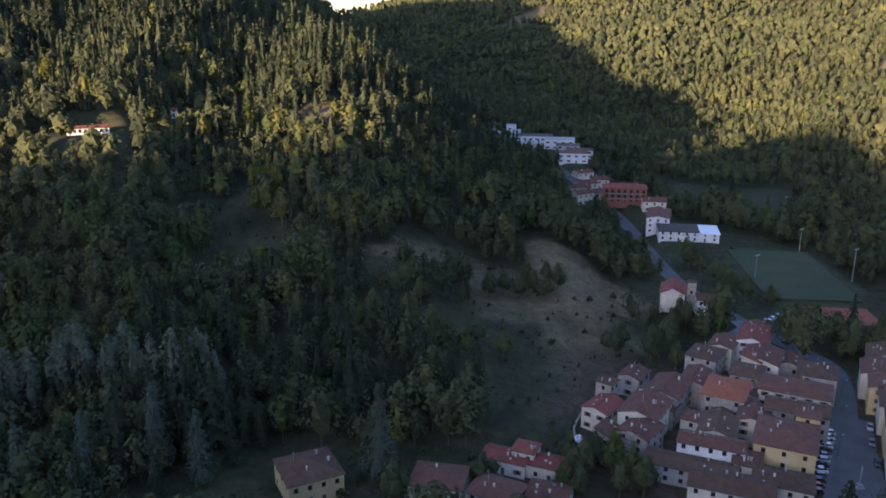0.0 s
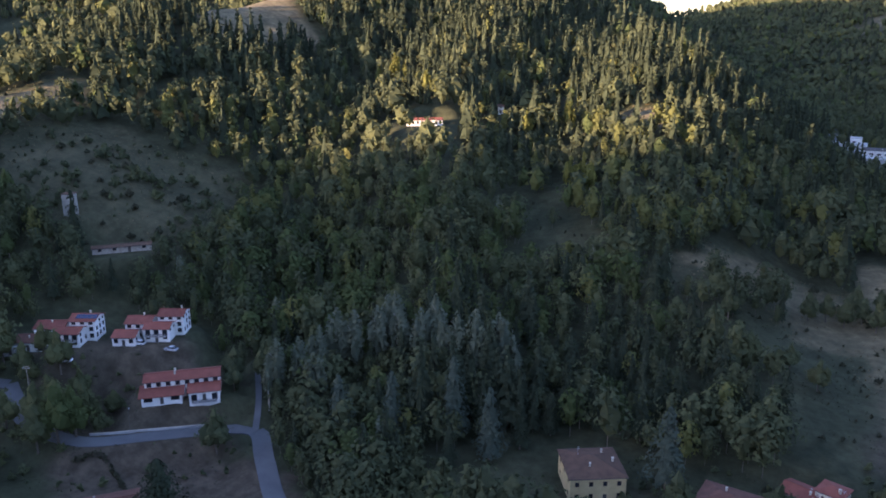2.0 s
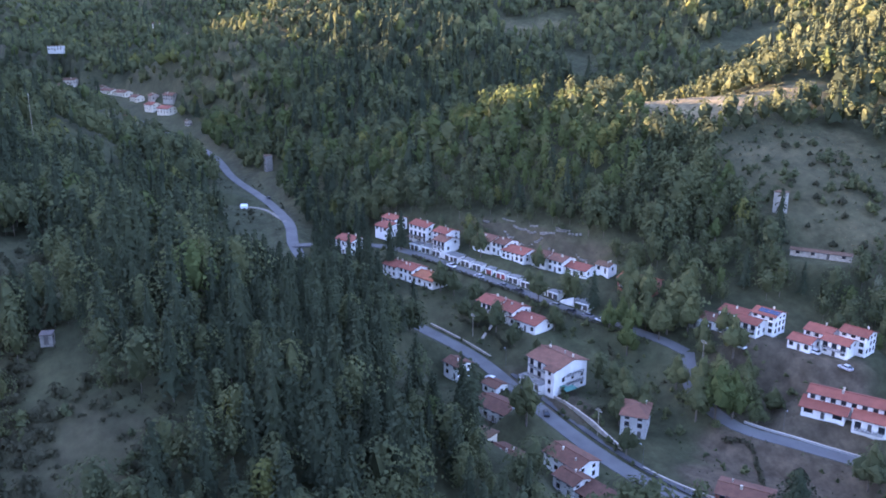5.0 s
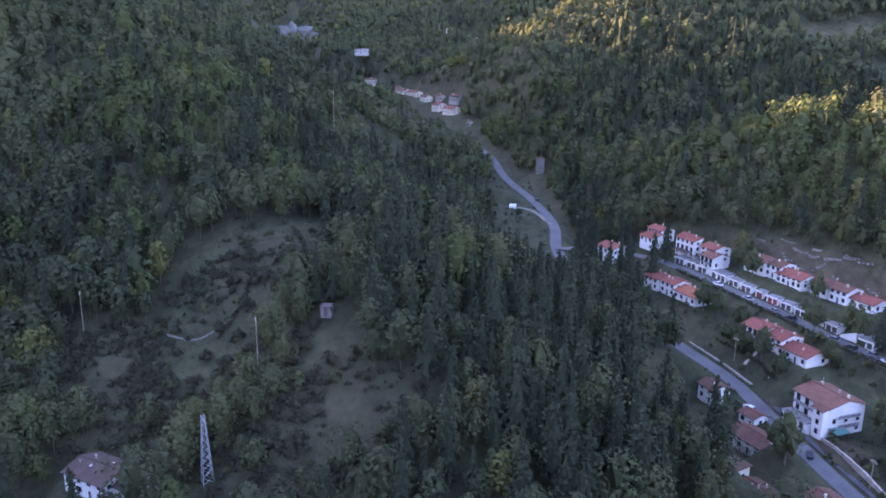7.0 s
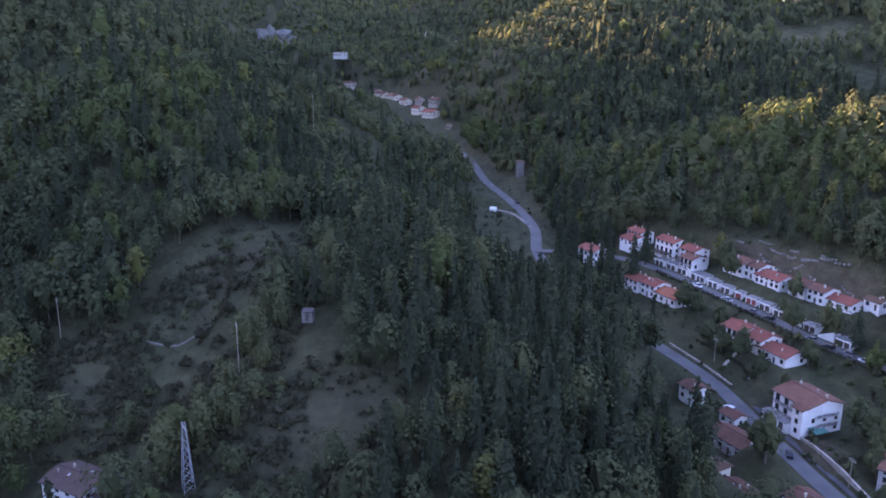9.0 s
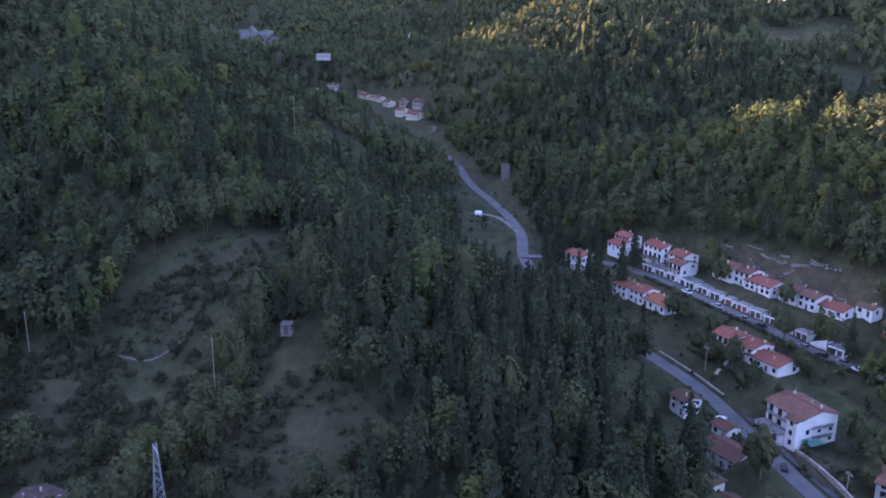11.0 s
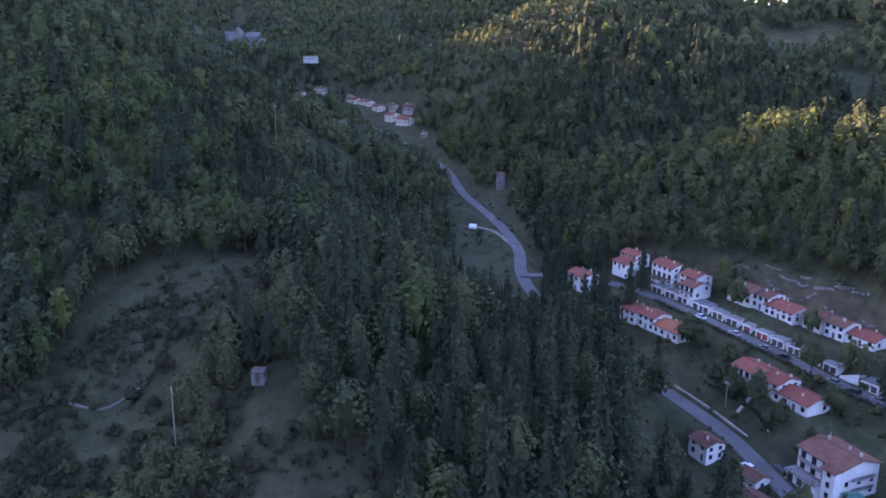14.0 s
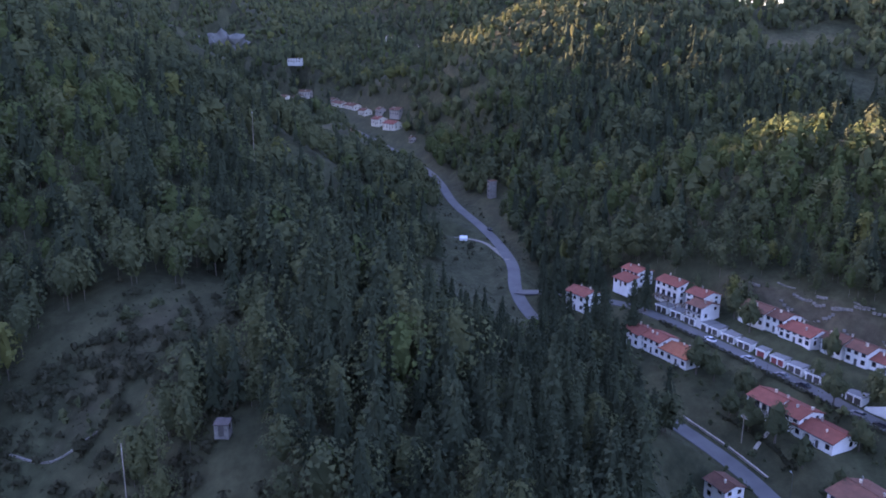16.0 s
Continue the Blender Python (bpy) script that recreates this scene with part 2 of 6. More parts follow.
def ground_material():
    """Earth and grass: masks on the sheet say where it is dry meadow, turf, bare soil or paved."""
    m = bpy.data.materials.new("ground_cover")
    m.use_nodes = True
    n, l = m.node_tree.nodes, m.node_tree.links
    geo = n.new("ShaderNodeNewGeometry").outputs["Position"]

    def noise_of(scale, detail=5):
        t = n.new("ShaderNodeTexNoise")
        t.inputs["Scale"].default_value, t.inputs["Detail"].default_value, t.inputs["Roughness"].default_value = scale, detail, 0.65
        l.new(geo, t.inputs["Vector"])
        return t.outputs["Fac"]

    def tones(fac, a, b, lo=0.35, hi=0.68):
        r = n.new("ShaderNodeValToRGB")
        r.color_ramp.elements[0].position, r.color_ramp.elements[1].position = lo, hi
        r.color_ramp.elements[0].color, r.color_ramp.elements[1].color = (*a, 1), (*b, 1)
        l.new(fac, r.inputs["Fac"])
        return r.outputs["Color"]

    mid, fine = noise_of(0.06), noise_of(0.7, 6)
    out = tones(mid, (0.036, 0.040, 0.021), (0.070, 0.070, 0.036))
    masks = n.new("ShaderNodeVertexColor")
    masks.layer_name = "cover"
    sep = n.new("ShaderNodeSeparateColor")
    l.new(masks.outputs["Color"], sep.inputs["Color"])
    looks = (("Red", tones(noise_of(0.09), (0.105, 0.089, 0.050), (0.215, 0.172, 0.096))), ("Green", tones(noise_of(0.12), (0.036, 0.042, 0.021), (0.066, 0.070, 0.036))),
             ("Blue", tones(noise_of(0.25), (0.062, 0.047, 0.032), (0.112, 0.087, 0.060))))
    for key, col in looks:
        e, mix = n.new("ShaderNodeMath"), n.new("ShaderNodeMix")
        e.operation, e.use_clamp = "MULTIPLY_ADD", True      # ragged rim
        rag = n.new("ShaderNodeMath")
        rag.operation, rag.inputs[1].default_value = "MULTIPLY_ADD", 1.4
        rag.inputs[2].default_value = -0.7
        l.new(fine if key == "Green" else noise_of(0.22), rag.inputs[0])
        e.inputs[1].default_value = 1.5
        l.new(sep.outputs[key], e.inputs[0])
        l.new(rag.outputs[0], e.inputs[2])
        mix.data_type = "RGBA"
        full = n.new("ShaderNodeMath")
        full.operation, full.use_clamp = "MULTIPLY", True
        l.new(e.outputs[0], full.inputs[0])
        l.new(sep.outputs[key], full.inputs[1])
        l.new(full.outputs[0], mix.inputs["Factor"])
        l.new(out, mix.inputs["A"])
        l.new(col, mix.inputs["B"])
        out = mix.outputs["Result"]
    b = n["Principled BSDF"]
    patchy, vary = n.new("ShaderNodeMapRange"), n.new("ShaderNodeHueSaturation")
    patchy.inputs["From Min"].default_value, patchy.inputs["From Max"].default_value = 0.32, 0.68
    patchy.inputs["To Min"].default_value, patchy.inputs["To Max"].default_value = 0.72, 1.22
    l.new(noise_of(0.32, 8), patchy.inputs["Value"])
    l.new(patchy.outputs["Result"], vary.inputs["Value"])
    l.new(out, vary.inputs["Color"])
    l.new(vary.outputs["Color"], b.inputs["Base Color"])
    b.inputs["Roughness"].default_value, b.inputs["Specular IOR Level"].default_value = 0.95, 0.1
    bp = n.new("ShaderNodeBump")
    bp.inputs["Strength"].default_value, bp.inputs["Distance"].default_value = 0.7, 0.4
    l.new(fine, bp.inputs["Height"])
    l.new(bp.outputs["Normal"], b.inputs["Normal"])
    return m


M_GROUND = ground_material()

# ---- terrain -----------------------------------------------------------
# Crest lines (x, y, z) with the fall of their flanks, metres.
RIDGES = {
    "central": ([(46, 298, 0), (48, 350, 7), (46, 400, 13), (28, 430, 16), (13, 446, 24), (-5, 466, 44), (-45, 520, 74), (-92, 600, 84), (-120, 650, 100), (-160, 690, 122), (-240, 820, 175)], 0.33, 0.80),
    "face": ([(12, 238, -4), (-20, 295, 19), (-50, 365, 44), (-70, 450, 68), (-92, 600, 85)], 0.31, 0.52),
    "shoulder": ([(-85, 215, -6), (-125, 300, 34), (-157, 368, 57), (-176, 450, 82), (-180, 560, 112), (-185, 690, 135)], 0.45, 0.66),
    "meadow": ([(-440, 118, 32), (-390, 165, 61), (-348, 215, 70), (-328, 268, 77), (-335, 350, 99), (-335, 450, 116), (-300, 560, 138)], 0.42, 0.45),
    "back": ([(-330, 740, 180), (-400, 680, 172), (-650, 600, 170), (-900, 620, 210)], 0.46, 0.40),
    "north": ([(-240, 820, 175), (-330, 1000, 235), (-600, 1200, 250)], 0.42, 0.66),
    "hill_south": ([(-600, -84, 31), (-570, -92, 51), (-540, -99, 67), (-506, -113, 83), (-483, -124, 95), (-466, -145, 105), (-456, -169, 116), (-457, -232, 137), (-497, -332, 159)], 0.55, 0.60),
    "hill_face": ([(-262, -72, 42), (-300, -100, 66), (-345, -125, 82), (-420, -160, 100)], 0.55, 0.55),
    "knob": ([(-514, -84, 34), (-511, -71, 41), (-505, -51, 40), (-494, -32, 34), (-462, -18, 16), (-410, -3, 8), (-366, 8, 0)], 0.50, 0.50),
    "villa_hill": ([(-1035, -171, 66), (-1091, -138, 83), (-1124, -113, 102), (-1147, -78, 122), (-1168, -42, 143), (-1197, 18, 176), (-1281, 167, 230)], 0.55, 0.27),
    "hill_west": ([(-657, 21, 35), (-698, 45, 65), (-717, 60, 85), (-745, 86, 102), (-770, 119, 119), (-793, 152, 137)], 0.90, 0.36),
    "hill_west_back": ([(-770, 119, 119), (-793, 152, 137), (-775, 223, 143), (-741, 314, 133), (-744, 431, 157)], 0.50, 0.36),
    "sun_spur": ([(-775, 119, 118), (-677, 130, 89), (-577, 135, 71), (-530, 135, 56), (-492, 132, 37)], 0.40, 0.40),
    "cliff_hill": ([(-1285, -191, 73), (-1352, -219, 120), (-1427, -242, 166), (-1456, -336, 210), (-1444, -532, 258)], 0.45, 0.70),
    "spur": ([(-118, 2, 4), (-165, -8, 24), (-215, -36, 34), (-262, -72, 42)], 0.50, 0.50),
    "villa_spur": ([(-1150, -70, 124), (-1040, -30, 112), (-952, -2, 97), (-900, 12, 76), (-850, 20, 50)], 0.55, 0.45),
    "farm_spur": ([(-1091, -138, 84), (-980, -115, 82), (-890, -98, 79), (-850, -92, 62)], 0.5, 0.5),
    # crest added out of view to block the sun; only its far end shows
    "south_shade_ridge": ([(-497, -332, 155), (-590, -335, 156), (-680, -342, 138), (-760, -350, 152), (-850, -330, 146), (-905, -275, 136), (-895, -247, 108), (-922, -225, 86), (-958, -203, 58)], 0.50, 0.50),
    # unseen crest, added to hold the sun off the western slopes
    "west_shade_ridge": ([(-850, -330, 146), (-1000, -335, 166), (-1080, -330, 152), (-1150, -330, 120)], 0.50, 0.50),
    # unseen peak, added to keep the sun off the lower east mountain
    "shade_knoll": ([(-585, -360, 120), (-626, -447, 226), (-720, -540, 200)], 0.45, 0.45),
    "spur_north": ([(-112, 16, 0), (-148, 18, 19), (-172, 17, 27), (-215, 2, 31), (-270, -25, 40), (-340, -95, 56)], 0.45, 0.42),
    # unseen ridge, added to shut out light from the south
    "south": ([(-760, -490, 180), (-500, -560, 190), (-200, -580, 170), (150, -500, 160), (520, -250, 190)], 0.42, 0.42),
    "west": ([(-1200, -560, 200), (-1500, -480, 210), (-1900, -250, 240), (-2400, 200, 330)], 0.45, 0.45),
    "east": ([(520, -250, 190), (720, 150, 240), (850, 480, 275), (900, 820, 290), (810, 1190, 280), (540, 1580, 245)], 0.52, 0.52),
    "head": ([(540, 1580, 245), (150, 1800, 195), (-80, 1900, 146), (-260, 1950, 108), (-500, 1900, 200), (-700, 1500, 260)], 0.32, 0.32),
}


VALLEY = ((-330, 50, 5), (-385, 50, 9), (-454, 43, 11), (-505, 33, 13), (-575, 24, 18), (-653, -2, 24), (-738, -39, 32), (-830, -80, 38), (-870, -150, 44), (-980, -205, 56), (-1100, -225, 66))    # bed of the upper valley


def bumps(x, y):
    """Gentle relief at two scales."""
    a = np.sin(x / 47.0 + 1.3 * np.sin(y / 61.0)) * np.cos(y / 53.0 + 0.9 * np.sin(x / 71.0))
    b = np.sin(x / 19.0 + 2.0 * np.sin(y / 29.0) + 0.7) * np.cos(y / 17.0 - 1.1 * np.sin(x / 23.0))
    return 0.75 * a + 0.25 * b


def hills(x, y):
    """Valley floor and hills, before roads and yards are levelled."""
    x, y = np.asarray(x, float), np.asarray(y, float)
    floor = -9.0 + 0.040 * np.maximum(0, -x - 200) + 0.052 * np.maximum(0, -x - 290) + 0.030 * np.maximum(0, y - 330) * np.clip((190 - x) / 80.0, 0, 1) + 0.05 * np.maximum(0, -y - 40)
    floor = np.minimum(floor, 60.0)
    k = 6.0
    total = np.exp(np.zeros_like(x))
    for line, fall_left, fall_right in RIDGES.values():
        best = np.full(x.shape, -400.0)
        for (ax, ay, az), (bx, by, bz) in zip(line, line[1:]):
            dx, dy = bx - ax, by - ay
            raw = ((x - ax) * dx + (y - ay) * dy) / (dx * dx + dy * dy)
            s = np.clip(raw, 0, 1)
            d = np.hypot(x - ax - s * dx, y - ay - s * dy)
            fall = np.where((x - ax) * dy - (y - ay) * dx > 0, fall_right, fall_left)
            rise_here = az + s * (bz - az) - fall * (np.sqrt(d * d + 144.0) - 12.0)
            best = np.maximum(best, np.where((raw < 0) & ((ax, ay, az) != line[0]), -400.0, rise_here))
        total = total + np.exp(np.clip((best - floor) / k, -40, 60))
    rise = k * np.log(total)
    z = floor + rise - k * 0.25 + bumps(x, y) * np.clip(rise / 25.0, 0, 1) * 5.0
    for (ax, ay, az), (bx, by, bz) in zip(VALLEY, VALLEY[1:]):      # no spur closes the upper valley
        dx, dy = bx - ax, by - ay
        s = np.clip(((x - ax) * dx + (y - ay) * dy) / (dx * dx + dy * dy), 0, 1)
        d = np.hypot(x - ax - s * dx, y - ay - s * dy)
        z = np.minimum(z, az + s * (bz - az) + 1.0 + np.maximum(0, d - 9) * 0.42 + np.maximum(0, d - 32) * 1.2)
    return z

# ---- roads and yards level the land ------------------------------------------
ROADS = {   # x, y, z along the middle; width; surface
    "road_main": ([(60, 158, -10.6), (20, 150, -10.4), (-40, 142, -10.2), (-85, 131, -10), (-129, 116, -9.6), (-149, 106, -8.9), (-169, 99, -7.6), (-197, 93, -5.2), (-228, 87, -2.4), (-256, 76, -0.4), (-290, 62, 2.0),
                   (-325, 50, 5.2), (-352, 47, 7.4), (-385, 50, 9.2), (-420, 48, 10.0), (-454, 43, 11), (-505, 33, 13), (-575, 24, 18), (-653, -2, 24), (-738, -39, 32), (-830, -75, 38), (-960, -110, 46)], 5.2, "asphalt"),
    "road_side": ([(-87, 131, -10), (-103, 142, -9.6), (-117, 157, -8.2), (-126, 166, -6.4), (-138, 160, -6.0), (-149, 151, -5.2), (-163, 140, -4.2), (-178, 138, -1.5), (-190, 143, 1.6), (-197, 147, 3.6)], 5.2, "asphalt"),
    "road_terrace": ([(-197, 147, 3.6), (-208, 141, 5.6), (-232, 126, 7.2), (-256, 115, 9.0), (-278, 104, 10.6), (-303, 91, 12.2), (-321, 80, 12.2), (-341, 63, 9.6), (-352, 47, 7.4)], 5.4, "asphalt"),
    "lane_wood": ([(-126, 166, -6.4), (-133, 178, -3.5), (-143, 192, 0.5)], 1.8, "asphalt"),
    "lane_meadow": ([(-392, 49, 9.4), (-424, 41, 9.6), (-437, 24, 9.0), (-425, 4, 10)], 2.4, "track"),
    "street_town": ([(60, 158, -10.6), (92, 160, -10.6), (104, 178, -10.6), (113, 200, -10.6), (121, 219, -10.6), (129, 238, -10.6), (133, 256, -10.6), (126, 275, -10.4), (116, 300, -9.8), (106, 340, -9.4), (104, 400, -8.5), (102, 450, -6),
                     (88, 540, 0), (66, 640, 6), (40, 760, 14)], 7.5, "asphalt"),
}


def along(points, step):
    """Evenly spaced places on a smooth line through the points."""
    p = [np.array(q, float) for q in points]
    p = [2 * p[0] - p[1]] + p + [2 * p[-1] - p[-2]]
    out = []
    for a, b, c, d in zip(p, p[1:], p[2:], p[3:]):
        k = max(2, int(np.linalg.norm(c - b) / step))
        for i in range(k):
            t = i / k
            out.append(0.5 * (2 * b + (c - a) * t + (2 * a - 5 * b + 4 * c - d) * t * t + (3 * b - a - 3 * c + d) * t ** 3))
    out.append(p[-2])
    return np.array(out)


ROAD_LINES = {}
for road_name, (road_points, road_width, road_kind) in ROADS.items():
    xy = along(road_points, 3.0)
    xy, zz = xy[:, :2], xy[:, 2]
    ROAD_LINES[road_name] = (xy, zz, road_width)

PADS = []      # x, y, reach, z: yards levelled for buildings


def yard(x, y, reach, z=None):
    z = float(hills(x, y)) if z is None else z
    PADS.append((x, y, reach, z))
    return z


def ground(x, y):
    """The finished height of the land."""
    x, y = np.asarray(x, float), np.asarray(y, float)
    z = hills(x, y)
    for px, py, reach, pz in PADS:
        w = np.clip((reach + 6.0 - np.hypot(x - px, y - py)) / 6.0, 0, 1)
        z = z + (pz - z) * (w * w * (3 - 2 * w))
    shape = z.shape
    fx, fy, fz = x.ravel(), y.ravel(), z.ravel().copy()
    for part_of in np.array_split(np.arange(len(fx)), max(1, len(fx) // 8000)):
        if len(part_of) == 0:
            continue
        px, py = fx[part_of], fy[part_of]
        best, level = np.full(len(px), 1e6), np.zeros(len(px))
        for xy, zz, width in ROAD_LINES.values():
            near = np.where((px > xy[:, 0].min() - 12) & (px < xy[:, 0].max() + 12) & (py > xy[:, 1].min() - 12) & (py < xy[:, 1].max() + 12))[0]
            if len(near) == 0:
                continue
            d = np.hypot(px[near, None] - xy[None, :, 0], py[near, None] - xy[None, :, 1])
            i = d.argmin(1)
            t = np.gradient(xy, axis=0)
            step = np.hypot(t[:, 0], t[:, 1])
            ahead = ((px[near] - xy[i, 0]) * t[i, 0] + (py[near] - xy[i, 1]) * t[i, 1]) / step[i]
            here = zz[i] + np.clip(ahead, -2, 2) * (np.gradient(zz) / step)[i]
            gap = d[np.arange(len(i)), i] - width / 2
            closer = gap < best[near]
            level[near[closer]], best[near[closer]] = here[closer], gap[closer]
        w = np.clip((7.0 - best) / 5.0, 0, 1)
        fz[part_of] += (level - fz[part_of]) * (w * w * (3 - 2 * w))
    return fz.reshape(shape)


def road_gap(x, y):
    """Distance to the nearest road's edge."""
    best = np.full(np.shape(x), 1e6)
    for xy, zz, width in ROAD_LINES.values():
        for piece in np.array_split(np.arange(len(xy)), max(1, len(xy) // 40)):
            d = np.hypot(np.asarray(x)[:, None] - xy[None, piece, 0], np.asarray(y)[:, None] - xy[None, piece, 1]).min(1)
            best = np.minimum(best, d - width / 2)
    return best


# ---- mesh helpers -----------------------------------------------------------
class Shape:
    """Collects boxes, prisms and quads into one mesh."""
    def __init__(self):
        self.v, self.f = [], []

    def add(self, verts, faces):
        o = len(self.v)
        self.v += [tuple(p) for p in verts]
        self.f += [tuple(i + o for i in q) for q in faces]
        return self

    def box(self, x0, x1, y0, y1, z0, z1):
        v = [(x, y, z) for z in (z0, z1) for y in (y0, y1) for x in (x0, x1)]
        return self.add(v, [(0, 2, 3, 1), (4, 5, 7, 6), (0, 1, 5, 4), (2, 6, 7, 3), (0, 4, 6, 2), (1, 3, 7, 5)])

    def tube(self, a, b, r0, r1, n=8):
        a, b = Vector(a), Vector(b)
        q = (b - a).to_track_quat("Z", "Y")
        v = [a + q @ Vector((r0 * math.cos(2 * math.pi * i / n), r0 * math.sin(2 * math.pi * i / n), 0)) for i in range(n)]
        v += [b + q @ Vector((r1 * math.cos(2 * math.pi * i / n), r1 * math.sin(2 * math.pi * i / n), 0)) for i in range(n)]
        f = [(i, (i + 1) % n, n + (i + 1) % n, n + i) for i in range(n)] + [tuple(range(n))[::-1], tuple(range(n, 2 * n))]
        return self.add(v, f)

    def slab(self, quad, thick):
        """A sheet with thickness, downwards from the four corners."""
        v = list(quad) + [(p[0], p[1], p[2] - thick) for p in quad]
        k = len(quad)
        f = [tuple(range(k)), tuple(range(k, 2 * k))[::-1]] + [(i, i + k, (i + 1) % k + k, (i + 1) % k) for i in range(k)]
        return self.add(v, f)

    def mesh(self, name, mat):
        me = bpy.data.meshes.new(name)
        me.from_pydata(self.v, [], self.f)
        me.materials.append(mat)
        return me


SHARED = {}


def shared(key, make):
    if key not in SHARED:
        SHARED[key] = make()
    return SHARED[key]


def part(name, mesh, parent, at=(0, 0, 0), turn=0.0, label=""):
    ob = new(name, mesh)
    ob.parent = parent
    ob.matrix_basis = pose(*at, 0, 0, turn)
    return tagged(ob, label)


def thing(name, label, category, x, y, z, turn=0.0, group=""):
    ob = new(name)
    ob.matrix_basis = pose(x, y, z, 0, 0, turn)
    return tagged(ob, label, category, group)


def window_mesh(w, h, pane):
    """pane True: the glass; False: the frame; None: frame and glass in one, for far houses."""
    def make():
        s = Shape()
        if pane:
            s.box(-w / 2 + 0.06, w / 2 - 0.06, 0.05, 0.07, 0.06, h - 0.06)
            return s.mesh("pane", M_GLASS)
        t = 0.09
        rings = [(0.0, 0.10), (0.0, -0.02), (t, -0.02), (t, 0.06)]
        v = []
        for inset, y in rings:
            v += [(-w / 2 + inset, y, inset), (w / 2 - inset, y, inset), (w / 2 - inset, y, h - inset), (-w / 2 + inset, y, h - inset)]
        f = [(4 * r + i, 4 * r + (i + 1) % 4, 4 * r + 4 + (i + 1) % 4, 4 * r + 4 + i) for r in range(3) for i in range(4)]
        if pane is None:
            f.append((12, 13, 14, 15))
        me = s.add(v, f).mesh("window", M_FRAME)
        if pane is None:
            me.materials.append(M_GLASS)
            me.polygons[len(me.polygons) - 1].material_index = 1
        return me
    return shared(("win", round(w, 2), round(h, 2), pane), make)


def shutter_mesh(h):
    def make():
        s = Shape().box(-0.26, 0.26, -0.05, 0.0, 0, h)
        for i in range(5):
            z = h * (0.1 + 0.17 * i)
            s.box(-0.21, 0.21, -0.07, -0.05, z, z + h * 0.09)
        return s.mesh("shutter", M_SHUTTER)
    return shared(("shut", round(h, 2)), make)


def door_mesh(w, h, mat):
    def make():
        s = Shape().box(-w / 2, w / 2, 0.04, 0.10, 0, h)
        for i in range(3):
            s.box(-w / 2 + 0.08, w / 2 - 0.08, 0.02, 0.04, h * (0.06 + 0.31 * i), h * (0.30 + 0.31 * i))
        return s.mesh("door", mat)
    return shared(("door", round(w, 2), round(h, 2), mat.name), make)


def rail_mesh(w):
    def make():
        s = Shape().box(-w / 2, w / 2, -0.03, 0.03, 0.92, 0.98).box(-w / 2, w / 2, -0.02, 0.02, 0.08, 0.12)
        k = max(3, int(w / 0.18))
        for i in range(k + 1):
            x = -w / 2 + w * i / k
            s.box(x - 0.035, x + 0.035, -0.015, 0.015, 0.1, 0.94)
        return s.mesh("railing", M_RAIL)
    return shared(("rail", round(w, 2)), make)


def chimney_mesh(kind):
    def make():
        s = Shape().box(-0.26, 0.26, -0.22, 0.22, -1.0, 0.45).box(-0.32, 0.32, -0.28, 0.28, 0.45, 0.53)
        for x in (-0.2, 0.2):
            for y in (-0.16, 0.16):
                s.box(x - 0.05, x + 0.05, y - 0.05, y + 0.05, 0.53, 0.72)
        s.slab([(-0.36, -0.32, 0.80), (0.36, -0.32, 0.80), (0.36, 0.32, 0.80), (-0.36, 0.32, 0.80)], 0.08)
        return s.mesh("chimney", M_STONE if kind else M_CREAM)
    return shared(("chim", kind), make)


def aerial_mesh():
    def make():
        s = Shape().tube((0, 0, 0), (0, 0, 2.6), 0.035, 0.03, 6)
        for i, z in enumerate((1.9, 2.2, 2.5)):
            s.box(-0.5 + 0.1 * i, 0.5 - 0.1 * i, -0.02, 0.02, z, z + 0.03)
        return s.mesh("aerial", M_METAL)
    return shared("aerial", make)


def skylight_mesh():
    return shared("skylight", lambda: Shape().box(-0.28, 0.28, -0.34, 0.34, 0.0, 0.09).mesh("skylight", M_CONCRETE))


def facade(s, wide, tall, base, holes, place):
    """A wall sheet with true openings and 0.18 m reveals. holes: (u0, u1, v0, v1); place(u, v, inward) gives the corner."""
    us = sorted({-wide / 2, wide / 2, *[h[0] for h in holes], *[h[1] for h in holes]})
    vs = sorted({base, tall, *[h[2] for h in holes], *[h[3] for h in holes]})
    for u0, u1 in zip(us, us[1:]):
        for v0, v1 in zip(vs, vs[1:]):
            mu, mv = (u0 + u1) / 2, (v0 + v1) / 2
            if not any(h[0] < mu < h[1] and h[2] < mv < h[3] for h in holes):
                s.add([place(u0, v0, 0), place(u1, v0, 0), place(u1, v1, 0), place(u0, v1, 0)], [(0, 1, 2, 3)])
    for u0, u1, v0, v1 in holes:
        c = [(u0, v0), (u1, v0), (u1, v1), (u0, v1)]
        for (a, b), (d, e) in zip(c, c[1:] + c[:1]):
            s.add([place(a, b, 0), place(d, e, 0), place(d, e, 0.18), place(a, b, 0.18)], [(3, 2, 1, 0)])


